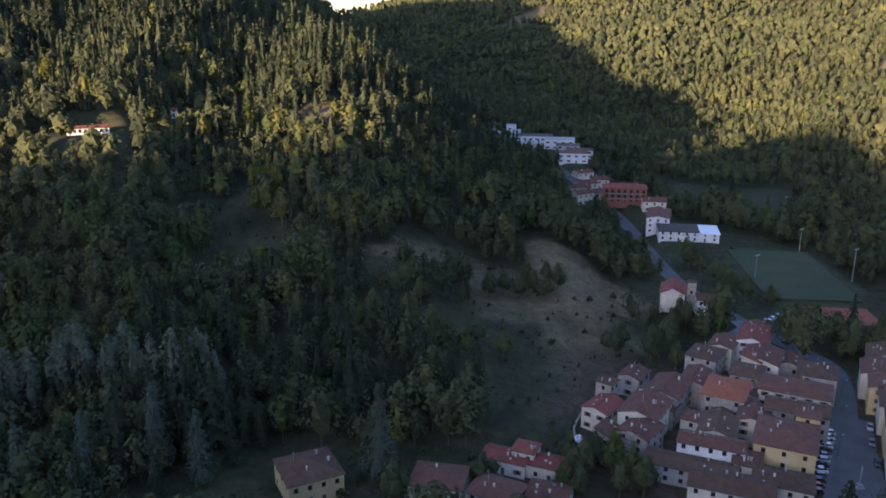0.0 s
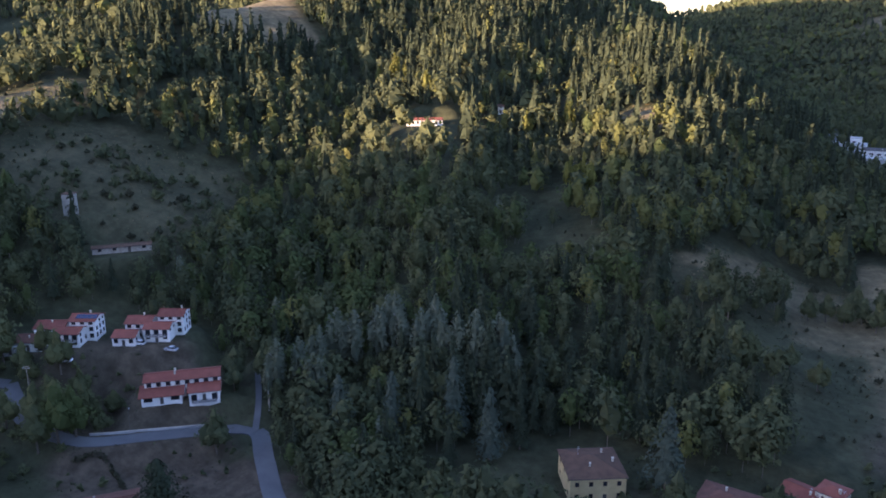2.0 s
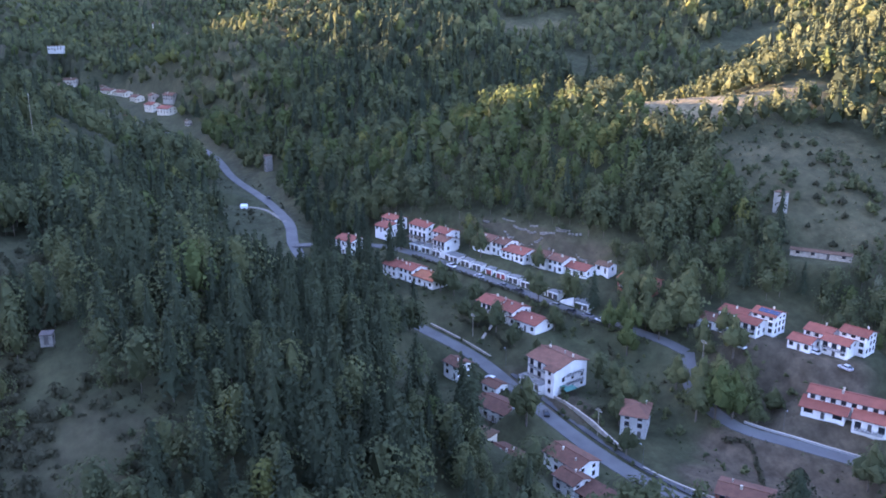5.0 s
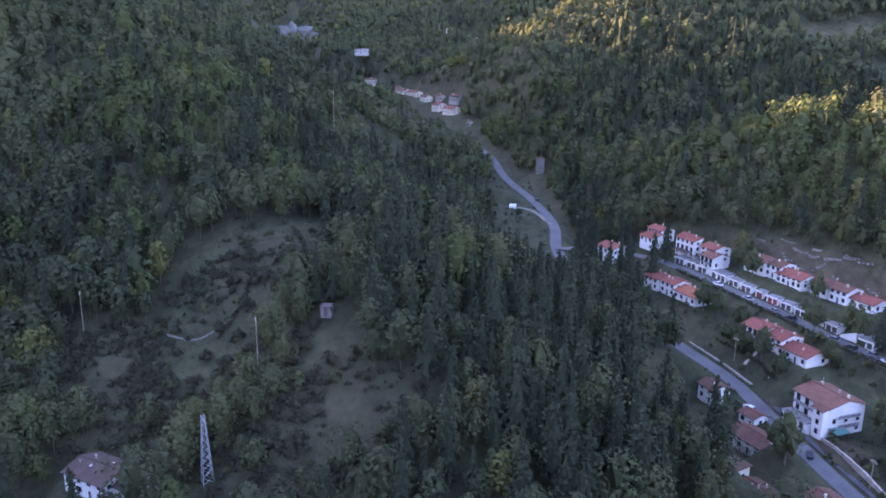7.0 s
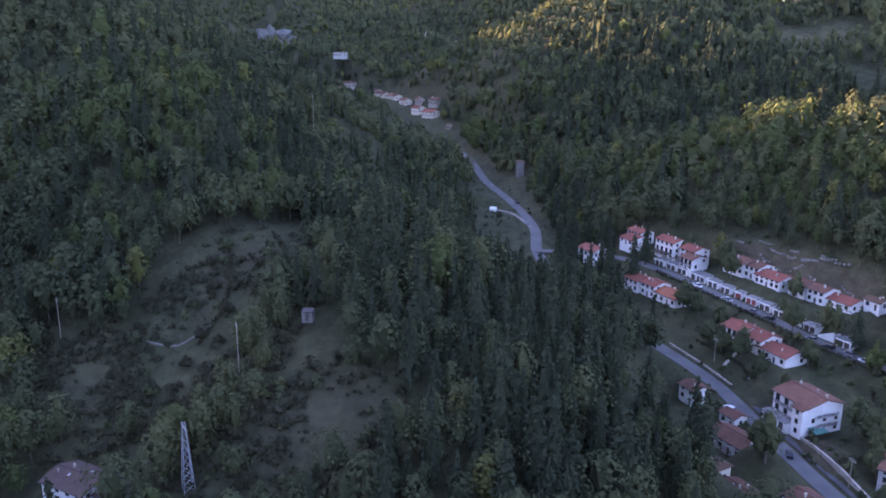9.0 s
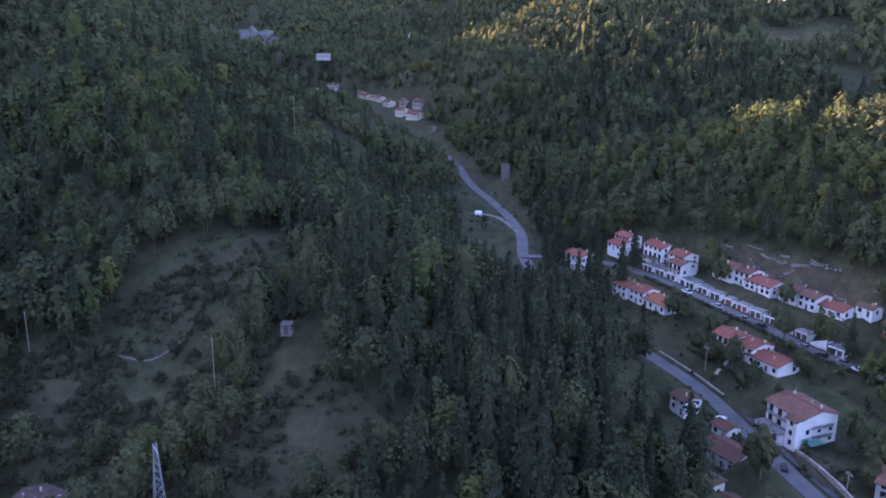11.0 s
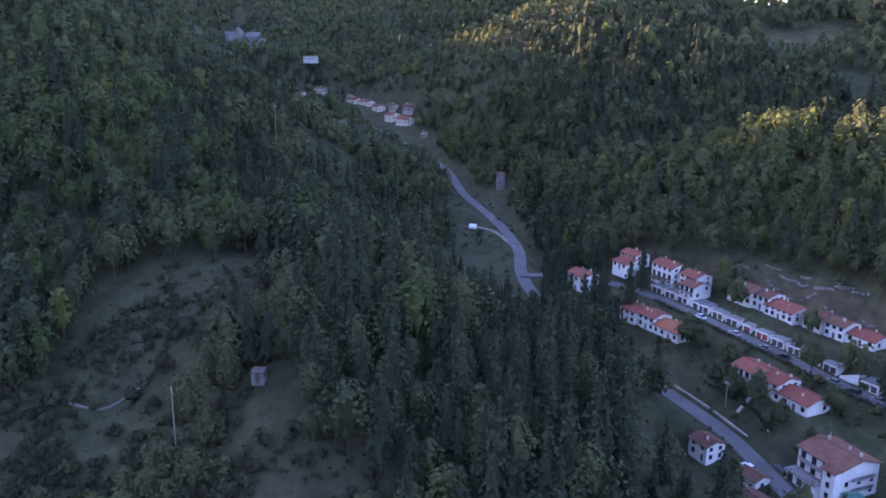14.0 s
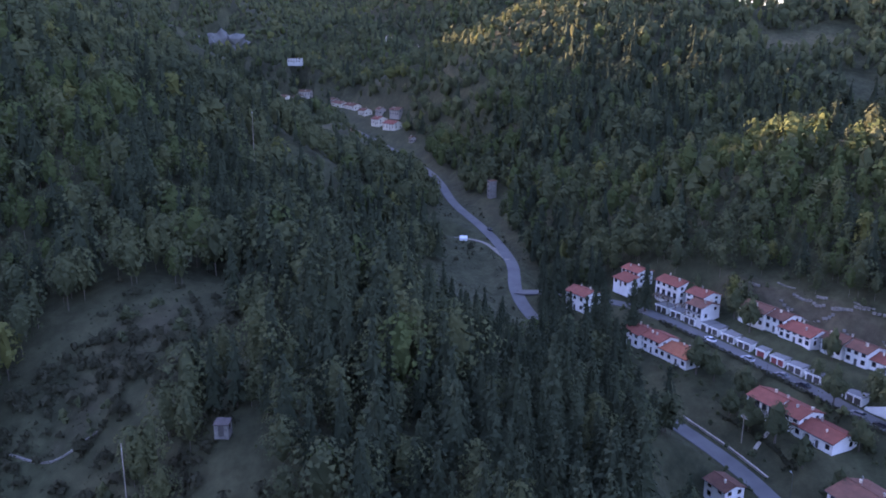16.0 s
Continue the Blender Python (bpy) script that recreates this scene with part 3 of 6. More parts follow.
def house(x, y, w, d, h, turn, wall=None, roof=None, kind="gable", rise=0.32, over=0.5, cols=(4, 2), shutters=False, chimneys=2, label="", z=None, group="village houses",
          balcony=(), door=True, name="house", category="house", aerial=False, skylights=0, seed=0, floor_h=2.9, base=-3.0, pad=True, plain=False, win=(1.1, 1.35), panels=False, gallery=False):
    """A house: front on local -y, ridge along local x. cols: windows across the front and across a side."""
    rnd = random.Random(int(x * 13 + y * 7 + seed))
    if group == "village houses" and category == "house":
        h = h * 0.84
    wall, roof = wall or M_WHITE, roof or M_TILE_RED
    z = float(hills(x, y)) if z is None else z
    if pad:
        yard(x, y, max(w, d) * 0.6 + 0.5, z)
    top = thing(name, label, category, x, y, z, turn, group)
    floors = max(1, int(round(h / min(floor_h, 2.45 if group == "village houses" else 9))))
    s = Shape()
    sides = [(w, cols[0], lambda u, v, i: (u, -d / 2 + i, v), 0, (0, -d / 2)), (w, cols[0], lambda u, v, i: (-u, d / 2 - i, v), 180, (0, d / 2)),
             (d, cols[1], lambda u, v, i: (w / 2 - i, u, v), 90, (w / 2, 0)), (d, cols[1], lambda u, v, i: (-w / 2 + i, -u, v), 270, (-w / 2, 0))]
    opened = []
    for k, (wide, n, place, ang, mid) in enumerate(sides):
        holes = []
        for fl in range(floors):
            fz = fl * (h / floors)
            for i in range(n):
                if k and (rnd.random() < 0.14 or (k == 1 and i % 2)):
                    continue
                u = (i + 0.5 - n / 2) * wide / n
                if k == 0 and fl == 0 and door and i == n // 2:
                    holes.append((u - 0.5, u + 0.5, 0.02, 2.1))
                    opened.append(("door", 1.0, 2.08, u, 0.02, place, ang))
                    continue
                ww, hh = win
                if group == "village houses" and win == (1.1, 1.35):
                    ww, hh = 1.35 if k < 2 else 1.2, 1.45
                if fl in balcony and k == 0:
                    ww, hh, v0 = max(ww, 1.6), 2.05, fz + 0.12
                else:
                    v0 = fz + 0.95
                if v0 + hh > h - 0.15:
                    hh = h - 0.2 - v0
                if hh < 0.4:
                    continue
                holes.append((u - ww / 2, u + ww / 2, v0, v0 + hh))
                opened.append(("window", ww, hh, u, v0, place, ang))
        facade(s, wide, h, base, holes, place)
    rz = d / 2 * rise
    e = over
    t = 0.22
    r = Shape()
    if kind == "gable":
        s.add([(w / 2, -d / 2, h), (w / 2, d / 2, h), (w / 2, 0, h + rz)], [(0, 1, 2)])
        s.add([(-w / 2, d / 2, h), (-w / 2, -d / 2, h), (-w / 2, 0, h + rz)], [(0, 1, 2)])
        for sy in (-1, 1):
            q = [(-w / 2 - e * 0.7, sy * (d / 2 + e), h - e * rise + t), (w / 2 + e * 0.7, sy * (d / 2 + e), h - e * rise + t), (w / 2 + e * 0.7, 0, h + rz + t), (-w / 2 - e * 0.7, 0, h + rz + t)]
            r.slab(q if sy < 0 else q[::-1], t)
    elif kind == "hip":
        rx = max(0.3, w / 2 - d / 2)
        low = h - e * rise + t
        c = [(-w / 2 - e, -d / 2 - e, low), (w / 2 + e, -d / 2 - e, low), (w / 2 + e, d / 2 + e, low), (-w / 2 - e, d / 2 + e, low)]
        p, q = (-rx, 0, h + rz + t), (rx, 0, h + rz + t)
        for f in ([c[0], c[1], q, p], [c[2], c[3], p, q], [c[1], c[2], q], [c[3], c[0], p]):
            r.slab(f, t)
    elif kind == "shed":
        s.add([(-w / 2, d / 2, h), (w / 2, d / 2, h), (w / 2, d / 2, h + d * rise), (-w / 2, d / 2, h + d * rise)], [(1, 0, 3, 2)])
        for sx in (-1, 1):
            s.add([(sx * w / 2, -d / 2, h), (sx * w / 2, d / 2, h), (sx * w / 2, d / 2, h + d * rise)], [(0, 1, 2)])
        r.slab([(-w / 2 - e, -d / 2 - e, h - e * rise + t), (w / 2 + e, -d / 2 - e, h - e * rise + t), (w / 2 + e, d / 2 + e, h + (d + e) * rise + t), (-w / 2 - e, d / 2 + e, h + (d + e) * rise + t)], t)
    else:
        r.slab([(-w / 2 - e, -d / 2 - e, h + t), (w / 2 + e, -d / 2 - e, h + t), (w / 2 + e, d / 2 + e, h + t), (-w / 2 - e, d / 2 + e, h + t)], t)
        rz = 0
    part("wall", s.mesh("wall", wall), top)
    roof_ob = part("roof", r.mesh("roof", roof), top)
    if kind == "gable":
        part("ridge_tiles", Shape().box(-w / 2 - e * 0.7, w / 2 + e * 0.7, -0.16, 0.16, h + rz + t - 0.06, h + rz + t + 0.09).mesh("ridge_tiles", roof), roof_ob)
    if kind in ("gable", "hip") and not plain:
        for sy in (-1, 1):
            gz = h - e * rise + t - 0.12
            part("gutter", Shape().box(-w / 2 - e, w / 2 + e, sy * (d / 2 + e + 0.07) - 0.06, sy * (d / 2 + e + 0.07) + 0.06, gz - 0.06, gz + 0.06).mesh("gutter", M_RAIL), roof_ob)
    for sort, ww, hh, u, v, place, ang in opened:
        px, py, pz = place(u, v, 0.06)
        if sort == "door":
            part("door", door_mesh(ww, hh, M_DOOR), top, (px, py, pz), ang)
            continue
        fr = part("window", window_mesh(ww, hh, None if plain else False), top, (px, py, pz), ang)
        if not plain:
            part("pane", window_mesh(ww, hh, True), fr)
        if shutters and hh < 1.6:
            for sx in (-1, 1):
                qx, qy, qz = place(u + sx * (ww / 2 + 0.28), v, -0.005)
                part("shutter", shutter_mesh(hh), top, (qx, qy, qz), ang)
    for fl in balcony:
        bz = fl * (h / floors)
        bw = w * 0.8
        b = part("balcony", Shape().box(-bw / 2, bw / 2, -d / 2 - 1.2, -d / 2, bz - 0.16, bz).mesh("balcony", M_CONCRETE), top)
        part("railing", rail_mesh(bw), b, (0, -d / 2 - 1.15, bz))
    for i in range(chimneys):
        cx, cy = rnd.uniform(-0.36, 0.36) * w, rnd.choice((-1, 1)) * rnd.uniform(0.10, 0.26) * d
        cz = h + (rz * (1 - abs(cy) / (d / 2)) if kind in ("gable", "hip") else (rise * (cy + d / 2) if kind == "shed" else 0)) + 0.5
        ob = part("chimney", chimney_mesh(i % 2), top, (cx, cy, cz))
        ob.matrix_basis = ob.matrix_basis @ Matrix.Diagonal((rnd.uniform(0.6, 1.0), rnd.uniform(0.6, 1.0), rnd.uniform(0.55, 0.9), 1))
    if aerial:
        part("aerial", aerial_mesh(), top, (rnd.uniform(-0.3, 0.3) * w, 0.2, h + rz + 0.1))
    for i in range(skylights):
        cx, cy = rnd.uniform(-0.38, 0.38) * w, rnd.choice((-1, 1)) * rnd.uniform(0.15, 0.35) * d
        ob = part("skylight", skylight_mesh(), top, (cx, cy, h + rz * (1 - abs(cy) / (d / 2)) + t))
        ob.matrix_basis = ob.matrix_basis @ pose(0, 0, 0, -math.degrees(math.atan(rise)) * (1 if cy > 0 else -1))
    if panels:
        sl = math.degrees(math.atan(rise))
        for i in range(4):
            for j in range(2):
                ob = part("solar_panel", shared("solar", lambda: Shape().box(-0.8, 0.8, -0.5, 0.5, 0, 0.05).mesh("solar_panel", M_PANEL)), top)
                cy = -d * 0.15 - 1.05 * j
                ob.matrix_basis = pose(-w * 0.2 + 1.7 * i, cy, h + rz * (1 - abs(cy) / (d / 2)) + t + 0.06, sl)
    return top


# ---- buildings: the village ---------------------------------------------------
W, C, Y, S, G, B = M_WHITE, M_CREAM, M_YELLOW, M_STONE, M_GREYWALL, M_BRICK
RED, OLD, BROWN, ORANGE, SLATE = M_TILE_RED, M_TILE_OLD, M_TILE_BROWN, M_TILE_ORANGE, M_DARKROOF
ROW, FRONT = 31.0, 24.0     # lie of the terrace road, and of the houses along it
# the terraced row above the garages
house(-333, 89, 9, 7, 5.6, FRONT, z=17, label="white two-storey house with low red roof wings")
house(-328, 83.5, 8, 5, 3.0, FRONT, z=17, kind="shed", rise=0.25, chimneys=0, cols=(3, 1), label="low white lean-to house wing with red tiles")
house(-317, 98, 11, 8, 8.4, FRONT, z=14.5, cols=(4, 2), balcony=(1,), label="white three-storey terraced house with balcony and red roof")
house(-306, 104, 8, 8, 7.4, FRONT, z=14.5, cols=(3, 2), balcony=(1,), label="white three-storey terraced house with red roof")
house(-300.5, 102, 7, 8, 5.4, FRONT, z=14.2, cols=(3, 2), balcony=(1,), label="white terraced house with brown roof and dark balcony", roof=OLD)
house(-290, 117, 10, 9, 5.6, FRONT, z=16.0, cols=(4, 2), label="white semi-detached house with weathered red roof", roof=OLD)
house(-283, 121, 7, 8, 5.8, FRONT, z=15.6, cols=(3, 2), label="white semi-detached house with weathered red roof", roof=OLD)
house(-275, 124, 11.5, 9, 4.4, FRONT, z=15.0, cols=(5, 2), label="long white house with bright red tiled roof")
house(-267, 131, 7, 8, 5.4, FRONT, z=14.2, cols=(3, 2), roof=OLD, label="white gabled house with dark windows and brown-red roof")
house(-260, 134.5, 7, 8, 5.6, FRONT, z=13.8, cols=(3, 2), roof=OLD, label="white gabled house with dark windows and brown-red roof")
house(-253, 139, 10, 8, 3.4, FRONT, z=14.0, cols=(3, 2), label="low house with wide bright red roof")
house(-247, 146, 6, 5, 3.4, FRONT, z=16.0, cols=(2, 1), roof=BROWN, label="small white outbuilding with brown roof")
house(-232, 151, 13, 8, 5.6, FRONT + 4, z=12.5, wall=M_BRICK, roof=ORANGE, cols=(4, 2), balcony=(1,), label="orange brick two-storey house with small white balcony")


def pergola(x, y, w, d, z, turn):
    top = thing("pergola", "dark timber pergola over a house terrace", "pergola", x, y, z, turn, "pergolas")
    for u in (-w / 2, 0, w / 2):
        for v in (-d / 2, d / 2):
            part("post", shared("pgpost", lambda: Shape().box(-0.08, 0.08, -0.08, 0.08, -0.5, 2.3).mesh("post", M_SHUTTER)), top, (u, v, 0))
    k = int(w / 0.6)
    for i in range(k + 1):
        part("slat", shared(("pgslat", d), lambda: Shape().box(-0.05, 0.05, -d / 2 - 0.4, d / 2 + 0.4, 2.3, 2.45).mesh("slat", M_SHUTTER)), top, (-w / 2 + w * i / k, 0, 0))


pergola(-314, 92.5, 8, 3.6, 14.8, ROW)
pergola(-303, 98.3, 9, 3.4, 14.6, ROW)
pergola(-192.6, 76.2, 7, 2.6, -7.4, 26)
# the row below the terrace road
house(-297, 80, 8, 8, 5.6, FRONT, z=6.6, cols=(3, 2), label="white two-storey house with red roof and chimney")
house(-289.5, 84.5, 8, 8, 5.8, FRONT, z=6.6, cols=(3, 2), label="white two-storey house with red roof and chimney")
house(-281, 89, 12, 9, 3.9, FRONT, z=6.6, cols=(4, 2), roof=ORANGE, label="low white house with mottled orange-red roof")
house(-249, 103, 9.5, 9, 6.0, FRONT - 2, z=3.6, cols=(4, 2), balcony=(1,), label="white two-storey house with pink-red tiled roof")
house(-242, 107, 8, 9, 5.4, FRONT - 2, z=3.6, cols=(3, 2), label="white two-storey house with pink-red tiled roof")
house(-234, 110, 12.5, 9, 3.8, FRONT - 2, z=3.2, cols=(4, 2), label="long white house with bright red roof")
house(-324, 67, 10, 8.5, 7.2, FRONT + 6, z=10.0, cols=(3, 3), label="white house with stepped red roofs among trees")
# beside the main road
big = house(-204.4, 105.4, 13.5, 12, 10.0, 18, z=-4.0, roof=OLD, rise=0.28, over=0.7, cols=(4, 3), balcony=(1, 2), chimneys=3, aerial=True, label="large white three-storey house with balconies and red-brown roof")
for level in (1, 2):
    side = part("balcony", Shape().box(6.75, 7.9, -3.6, 3.6, 2.8 * level - 0.16, 2.8 * level).mesh("balcony", M_CONCRETE), big)
    part("railing", rail_mesh(7.2), side, (7.85, 0, 2.8 * level), 90)
part("awning", Shape().slab([(6.8, -5.6, 2.7), (10.0, -5.6, 2.2), (10.0, -1.0, 2.2), (6.8, -1.0, 2.7)], 0.06).mesh("awning", M_AWNING), big, label="green canvas awning")
part("lower_storey", Shape().box(-7.2, 2.6, -9.2, -6.01, -3.0, 2.35).mesh("lower_storey", M_WHITE), big)
part("terrace_roof", Shape().box(-7.4, 2.6, -9.5, -6.01, 2.36, 2.6).mesh("terrace_roof", M_FLATROOF), big, label="grey flat terrace roof")
for u in (-5.4, -2.4, 0.6):
    part("door", door_mesh(1.7, 2.0, M_DOOR), big, (u, -9.28, 0.03))
part("corner_wall", Shape().box(3.0, 6.75, -8.0, -6.01, -3.0, 8.15).mesh("corner_wall", M_WHITE), big)
part("corner_roof", Shape().slab([(2.6, -8.7, 8.0), (7.2, -8.7, 8.0), (7.2, -6.0, 8.75), (2.6, -6.0, 8.75)], 0.2).mesh("corner_roof", OLD), big)
for level in (0, 1, 2):
    fr = part("window", window_mesh(1.1, 1.45, False), big, (4.9, -8.10, 2.8 * level + 0.7))
    part("pane", window_mesh(1.1, 1.45, True), fr)
house(-220.5, 78.5, 7, 6, 5.6, 20, z=-4.6, roof=OLD, cols=(2, 2), chimneys=1, label="small white gabled house with rusty red roof")
house(-207.6, 86, 6, 5, 3.8, 22, z=-6.0, roof=OLD, cols=(2, 1), chimneys=0, label="small white outbuilding with brown tiles")
yard(-195, 73, 9, -7.6)
yard(-203, 69, 10, -6.6)
yard(-217, 71, 6, -5.2)
house(-195, 82, 12, 8.5, 4.4, 26, z=-7.0, roof=OLD, cols=(4, 2), chimneys=1, label="low white house with brown tiled roof and terrace")
house(-163, 89, 12, 8, 5.4, 18, z=-8.6, cols=(4, 2), roof=OLD, label="white house with broad red-brown roof")
house(-155, 85, 7, 6, 4.8, 18, z=-8.8, cols=(2, 2), roof=OLD, chimneys=1, label="white house wing with red-brown roof")
house(-148, 88, 9, 6, 2.8, 18, z=-9.0, kind="shed", rise=0.12, cols=(2, 1), roof=OLD, chimneys=0, name="shed", category="shed", label="long lean-to shed with rusty roof")
house(-140, 92, 7, 6, 2.8, 18, z=-9.2, kind="shed", rise=0.10, cols=(2, 1), roof=SLATE, chimneys=0, name="shed", category="shed", label="flat grey-roofed garden shed")
house(-180, 68, 10, 9, 5.0, 30, z=-6.5, wall=C, roof=BROWN, cols=(3, 2), label="old stone-coloured house with brown hipped roof", kind="hip")
house(-170, 74, 9, 7, 4.2, 24, z=-8.0, wall=C, roof=OLD, cols=(3, 2), label="low old house with brown roof and skylights", skylights=2)
house(-174.6, 115.2, 7, 10, 7.6, 50, z=-6.8, wall=G, roof=OLD, kind="hip", cols=(2, 3), chimneys=1, label="tall old grey house with hipped red-brown roof")
house(-135, 121, 12.5, 8, 6.2, 42, z=-9.6, wall=B, roof=OLD, cols=(4, 2), rise=0.24, chimneys=2, label="red brick house with brown tiled gable roof")
# villas on the slope, each on its levelled court
for px, py, reach, pz in ((-199, 167, 15, 8.5), (-177, 184, 14, 7.6), (-150, 166, 13, -0.4), (-311, 97, 14, 14.3), (-281, 120, 12, 15.4), (-259, 135, 12, 13.9)):
    yard(px, py, reach, pz)
house(-202.2, 161.5, 8, 7, 3.4, 22, z=8.8, roof=OLD, cols=(3, 2), chimneys=1, label="white villa wing with low red roof")
house(-201.2, 168.8, 9, 7.5, 5.8, 22, z=8.8, cols=(3, 2), chimneys=1, label="white stepped villa with red tiled roofs")
house(-194, 168.3, 7.5, 6.5, 5.2, 22, z=8.6, cols=(3, 2), balcony=(1,), chimneys=0, label="white stepped villa with long balcony")
house(-193.8, 174.8, 8, 7, 7.6, 22, z=8.6, cols=(3, 3), panels=True, chimneys=1, label="white stepped villa with solar panels on its red roof")
house(-205.6, 155.7, 5, 4, 2.6, 22, z=8.6, kind="flat", cols=(2, 1), wall=G, roof=M_CONCRETE, chimneys=0, label="low grey flat-roofed annexe beside the villa")
house(-180.3, 177.3, 7, 7, 3.4, 22, z=7.8, cols=(3, 2), chimneys=1, label="white villa wing with low red roof")
house(-180.8, 184.5, 8, 7.5, 5.8, 22, z=7.8, cols=(3, 2), chimneys=1, label="white stepped villa with red tiled roofs")
house(-173.4, 184, 8, 6.5, 5.2, 22, z=7.6, cols=(3, 2), balcony=(1,), chimneys=0, label="white stepped villa with long balcony")
house(-173.2, 190.8, 8, 7, 7.6, 22, z=7.6, cols=(3, 3), chimneys=1, label="tall white stepped villa with red tiled roof")
house(-152.5, 169, 21, 6.5, 6.2, 36, z=-0.2, cols=(8, 2), label="long white house with upper storey and red roof")
house(-154.2, 161.8, 11, 4.6, 3.2, 36, z=-0.4, kind="shed", rise=0.2, cols=(3, 1), chimneys=0, win=(2.4, 1.8), over=0.8, label="white lower storey with red lean-to roof and garage openings")
house(-144.5, 168.3, 8.5, 4.6, 3.4, 36, z=-0.4, kind="shed", rise=0.2, cols=(3, 1), chimneys=0, balcony=(0,), label="white lower storey with terrace and red lean-to roof")
# farm buildings on the hill
house(-215, 214, 20, 4, 2.2, 42, z=24.0, roof=BROWN, wall=S, cols=(4, 1), chimneys=0, rise=0.2, name="stable", category="stable", label="long low stone stable with rusty roof")
house(-241, 217, 3.9, 3.9, 8.2, 20, z=34.6, wall=M_PALESTONE, roof=BROWN, kind="hip", rise=0.18, over=0.3, cols=(1, 1), win=(0.5, 0.8), door=False, chimneys=0, name="stone_tower", category="tower", label="small square pale stone tower with low roof")
house(-163, 370, 18, 5, 2.9, 24, z=54, cols=(8, 1), chimneys=0, rise=0.28, name="barn", category="barn", label="long white barn with red roof on hill terrace")
house(-136, 410, 3.2, 3.2, 3.8, 15, z=57, wall=C, roof=BROWN, cols=(1, 1), chimneys=0, name="hut", category="hut", label="small pale stone hut among trees")
house(-186, -32.5, 2.6, 2.4, 2.2, 84, base=-0.5, z=33.8, pad=False, wall=M_RUIN, roof=SLATE, kind="shed", rise=0.08, over=0.12, cols=(1, 1), chimneys=0, name="hut", category="hut", label="small derelict grey hut with broken flat roof")
house(-157, -80, 13, 9.5, 5.6, 62, z=2.0, roof=M_TILE_DARK, cols=(4, 3), skylights=2, label="white house with dark brown roofs below the spur")
house(-155, -73.5, 7, 7, 4.4, 62, z=2.0, roof=M_TILE_DARK, cols=(2, 2), chimneys=0, label="white house wing with dark brown roof")
house(-496, 54, 4.2, 4.2, 9.8, 10, z=17.5, wall=M_RUIN, roof=BROWN, kind="hip", rise=0.1, over=0.25, cols=(1, 0), door=False, chimneys=0, name="stone_tower", category="tower", label="grey square masonry tower beside the road")
# hamlet up the valley
for hx, hy, hw, hd, hh, ht, hm, hwall in ((-818, -51, 22, 8, 3.4, 28, OLD, C), (-795, -38, 20, 8, 3.6, 28, OLD, C), (-838, -58, 12, 7, 3.2, 28, BROWN, S), (-765, -26, 10, 8, 4.0, 35, OLD, C), (-752, -12, 9, 7, 4.0, 20, OLD, S),
                                          (-727, -13, 12, 9, 4.6, 30, RED, C), (-706, -2, 14, 9, 4.4, 40, RED, C), (-728, 2, 10, 8, 4.8, 50, OLD, S), (-690, -33, 15, 8, 3.0, 20, RED, S), (-661, 13, 4, 4, 4.0, 30, BROWN, S),
                                          (-868, -119, 13, 8, 5.0, 60, OLD, C), (-862, -107, 11, 8, 4.6, 40, OLD, C), (-859, -94, 8, 7, 4.6, 60, BROWN, S), (-869, -88, 12, 7, 4.0, 70, BROWN, S)):
    house(hx, hy, hw, hd, hh, ht, wall=hwall, roof=hm, rise=0.42, over=0.7, cols=(4, 2), label="distant pale house with reddish roof along valley road", plain=True, group="hamlet houses")
house(-910, -102, 14, 8, 4.6, 78, wall=G, roof=BROWN, kind="flat", base=-3.0, pad=False, cols=(5, 2), label="large pale farmhouse far up the valley", plain=True, group="hamlet houses")
house(-940, -82, 6, 5, 6.0, 78, wall=C, roof=BROWN, base=-7.0, pad=False, cols=(2, 2), label="pale outbuilding far up the valley", plain=True, group="hamlet houses")
house(-1008, -5, 12, 8, 8.0, 80, wall=C, roof=BROWN, base=-7.0, pad=False, cols=(4, 3), label="tall pale house on far hill", plain=True, group="hamlet houses")
house(-1022, 6, 10, 7, 4.5, 80, wall=C, roof=BROWN, base=-7.0, pad=False, cols=(3, 2), label="lower pale house wing on far hill", plain=True, group="hamlet houses")
house(-1020, 27, 7, 6, 4.0, 70, wall=C, roof=BROWN, base=-7.0, pad=False, cols=(2, 1), label="small pale house on far hill", plain=True, group="hamlet houses")

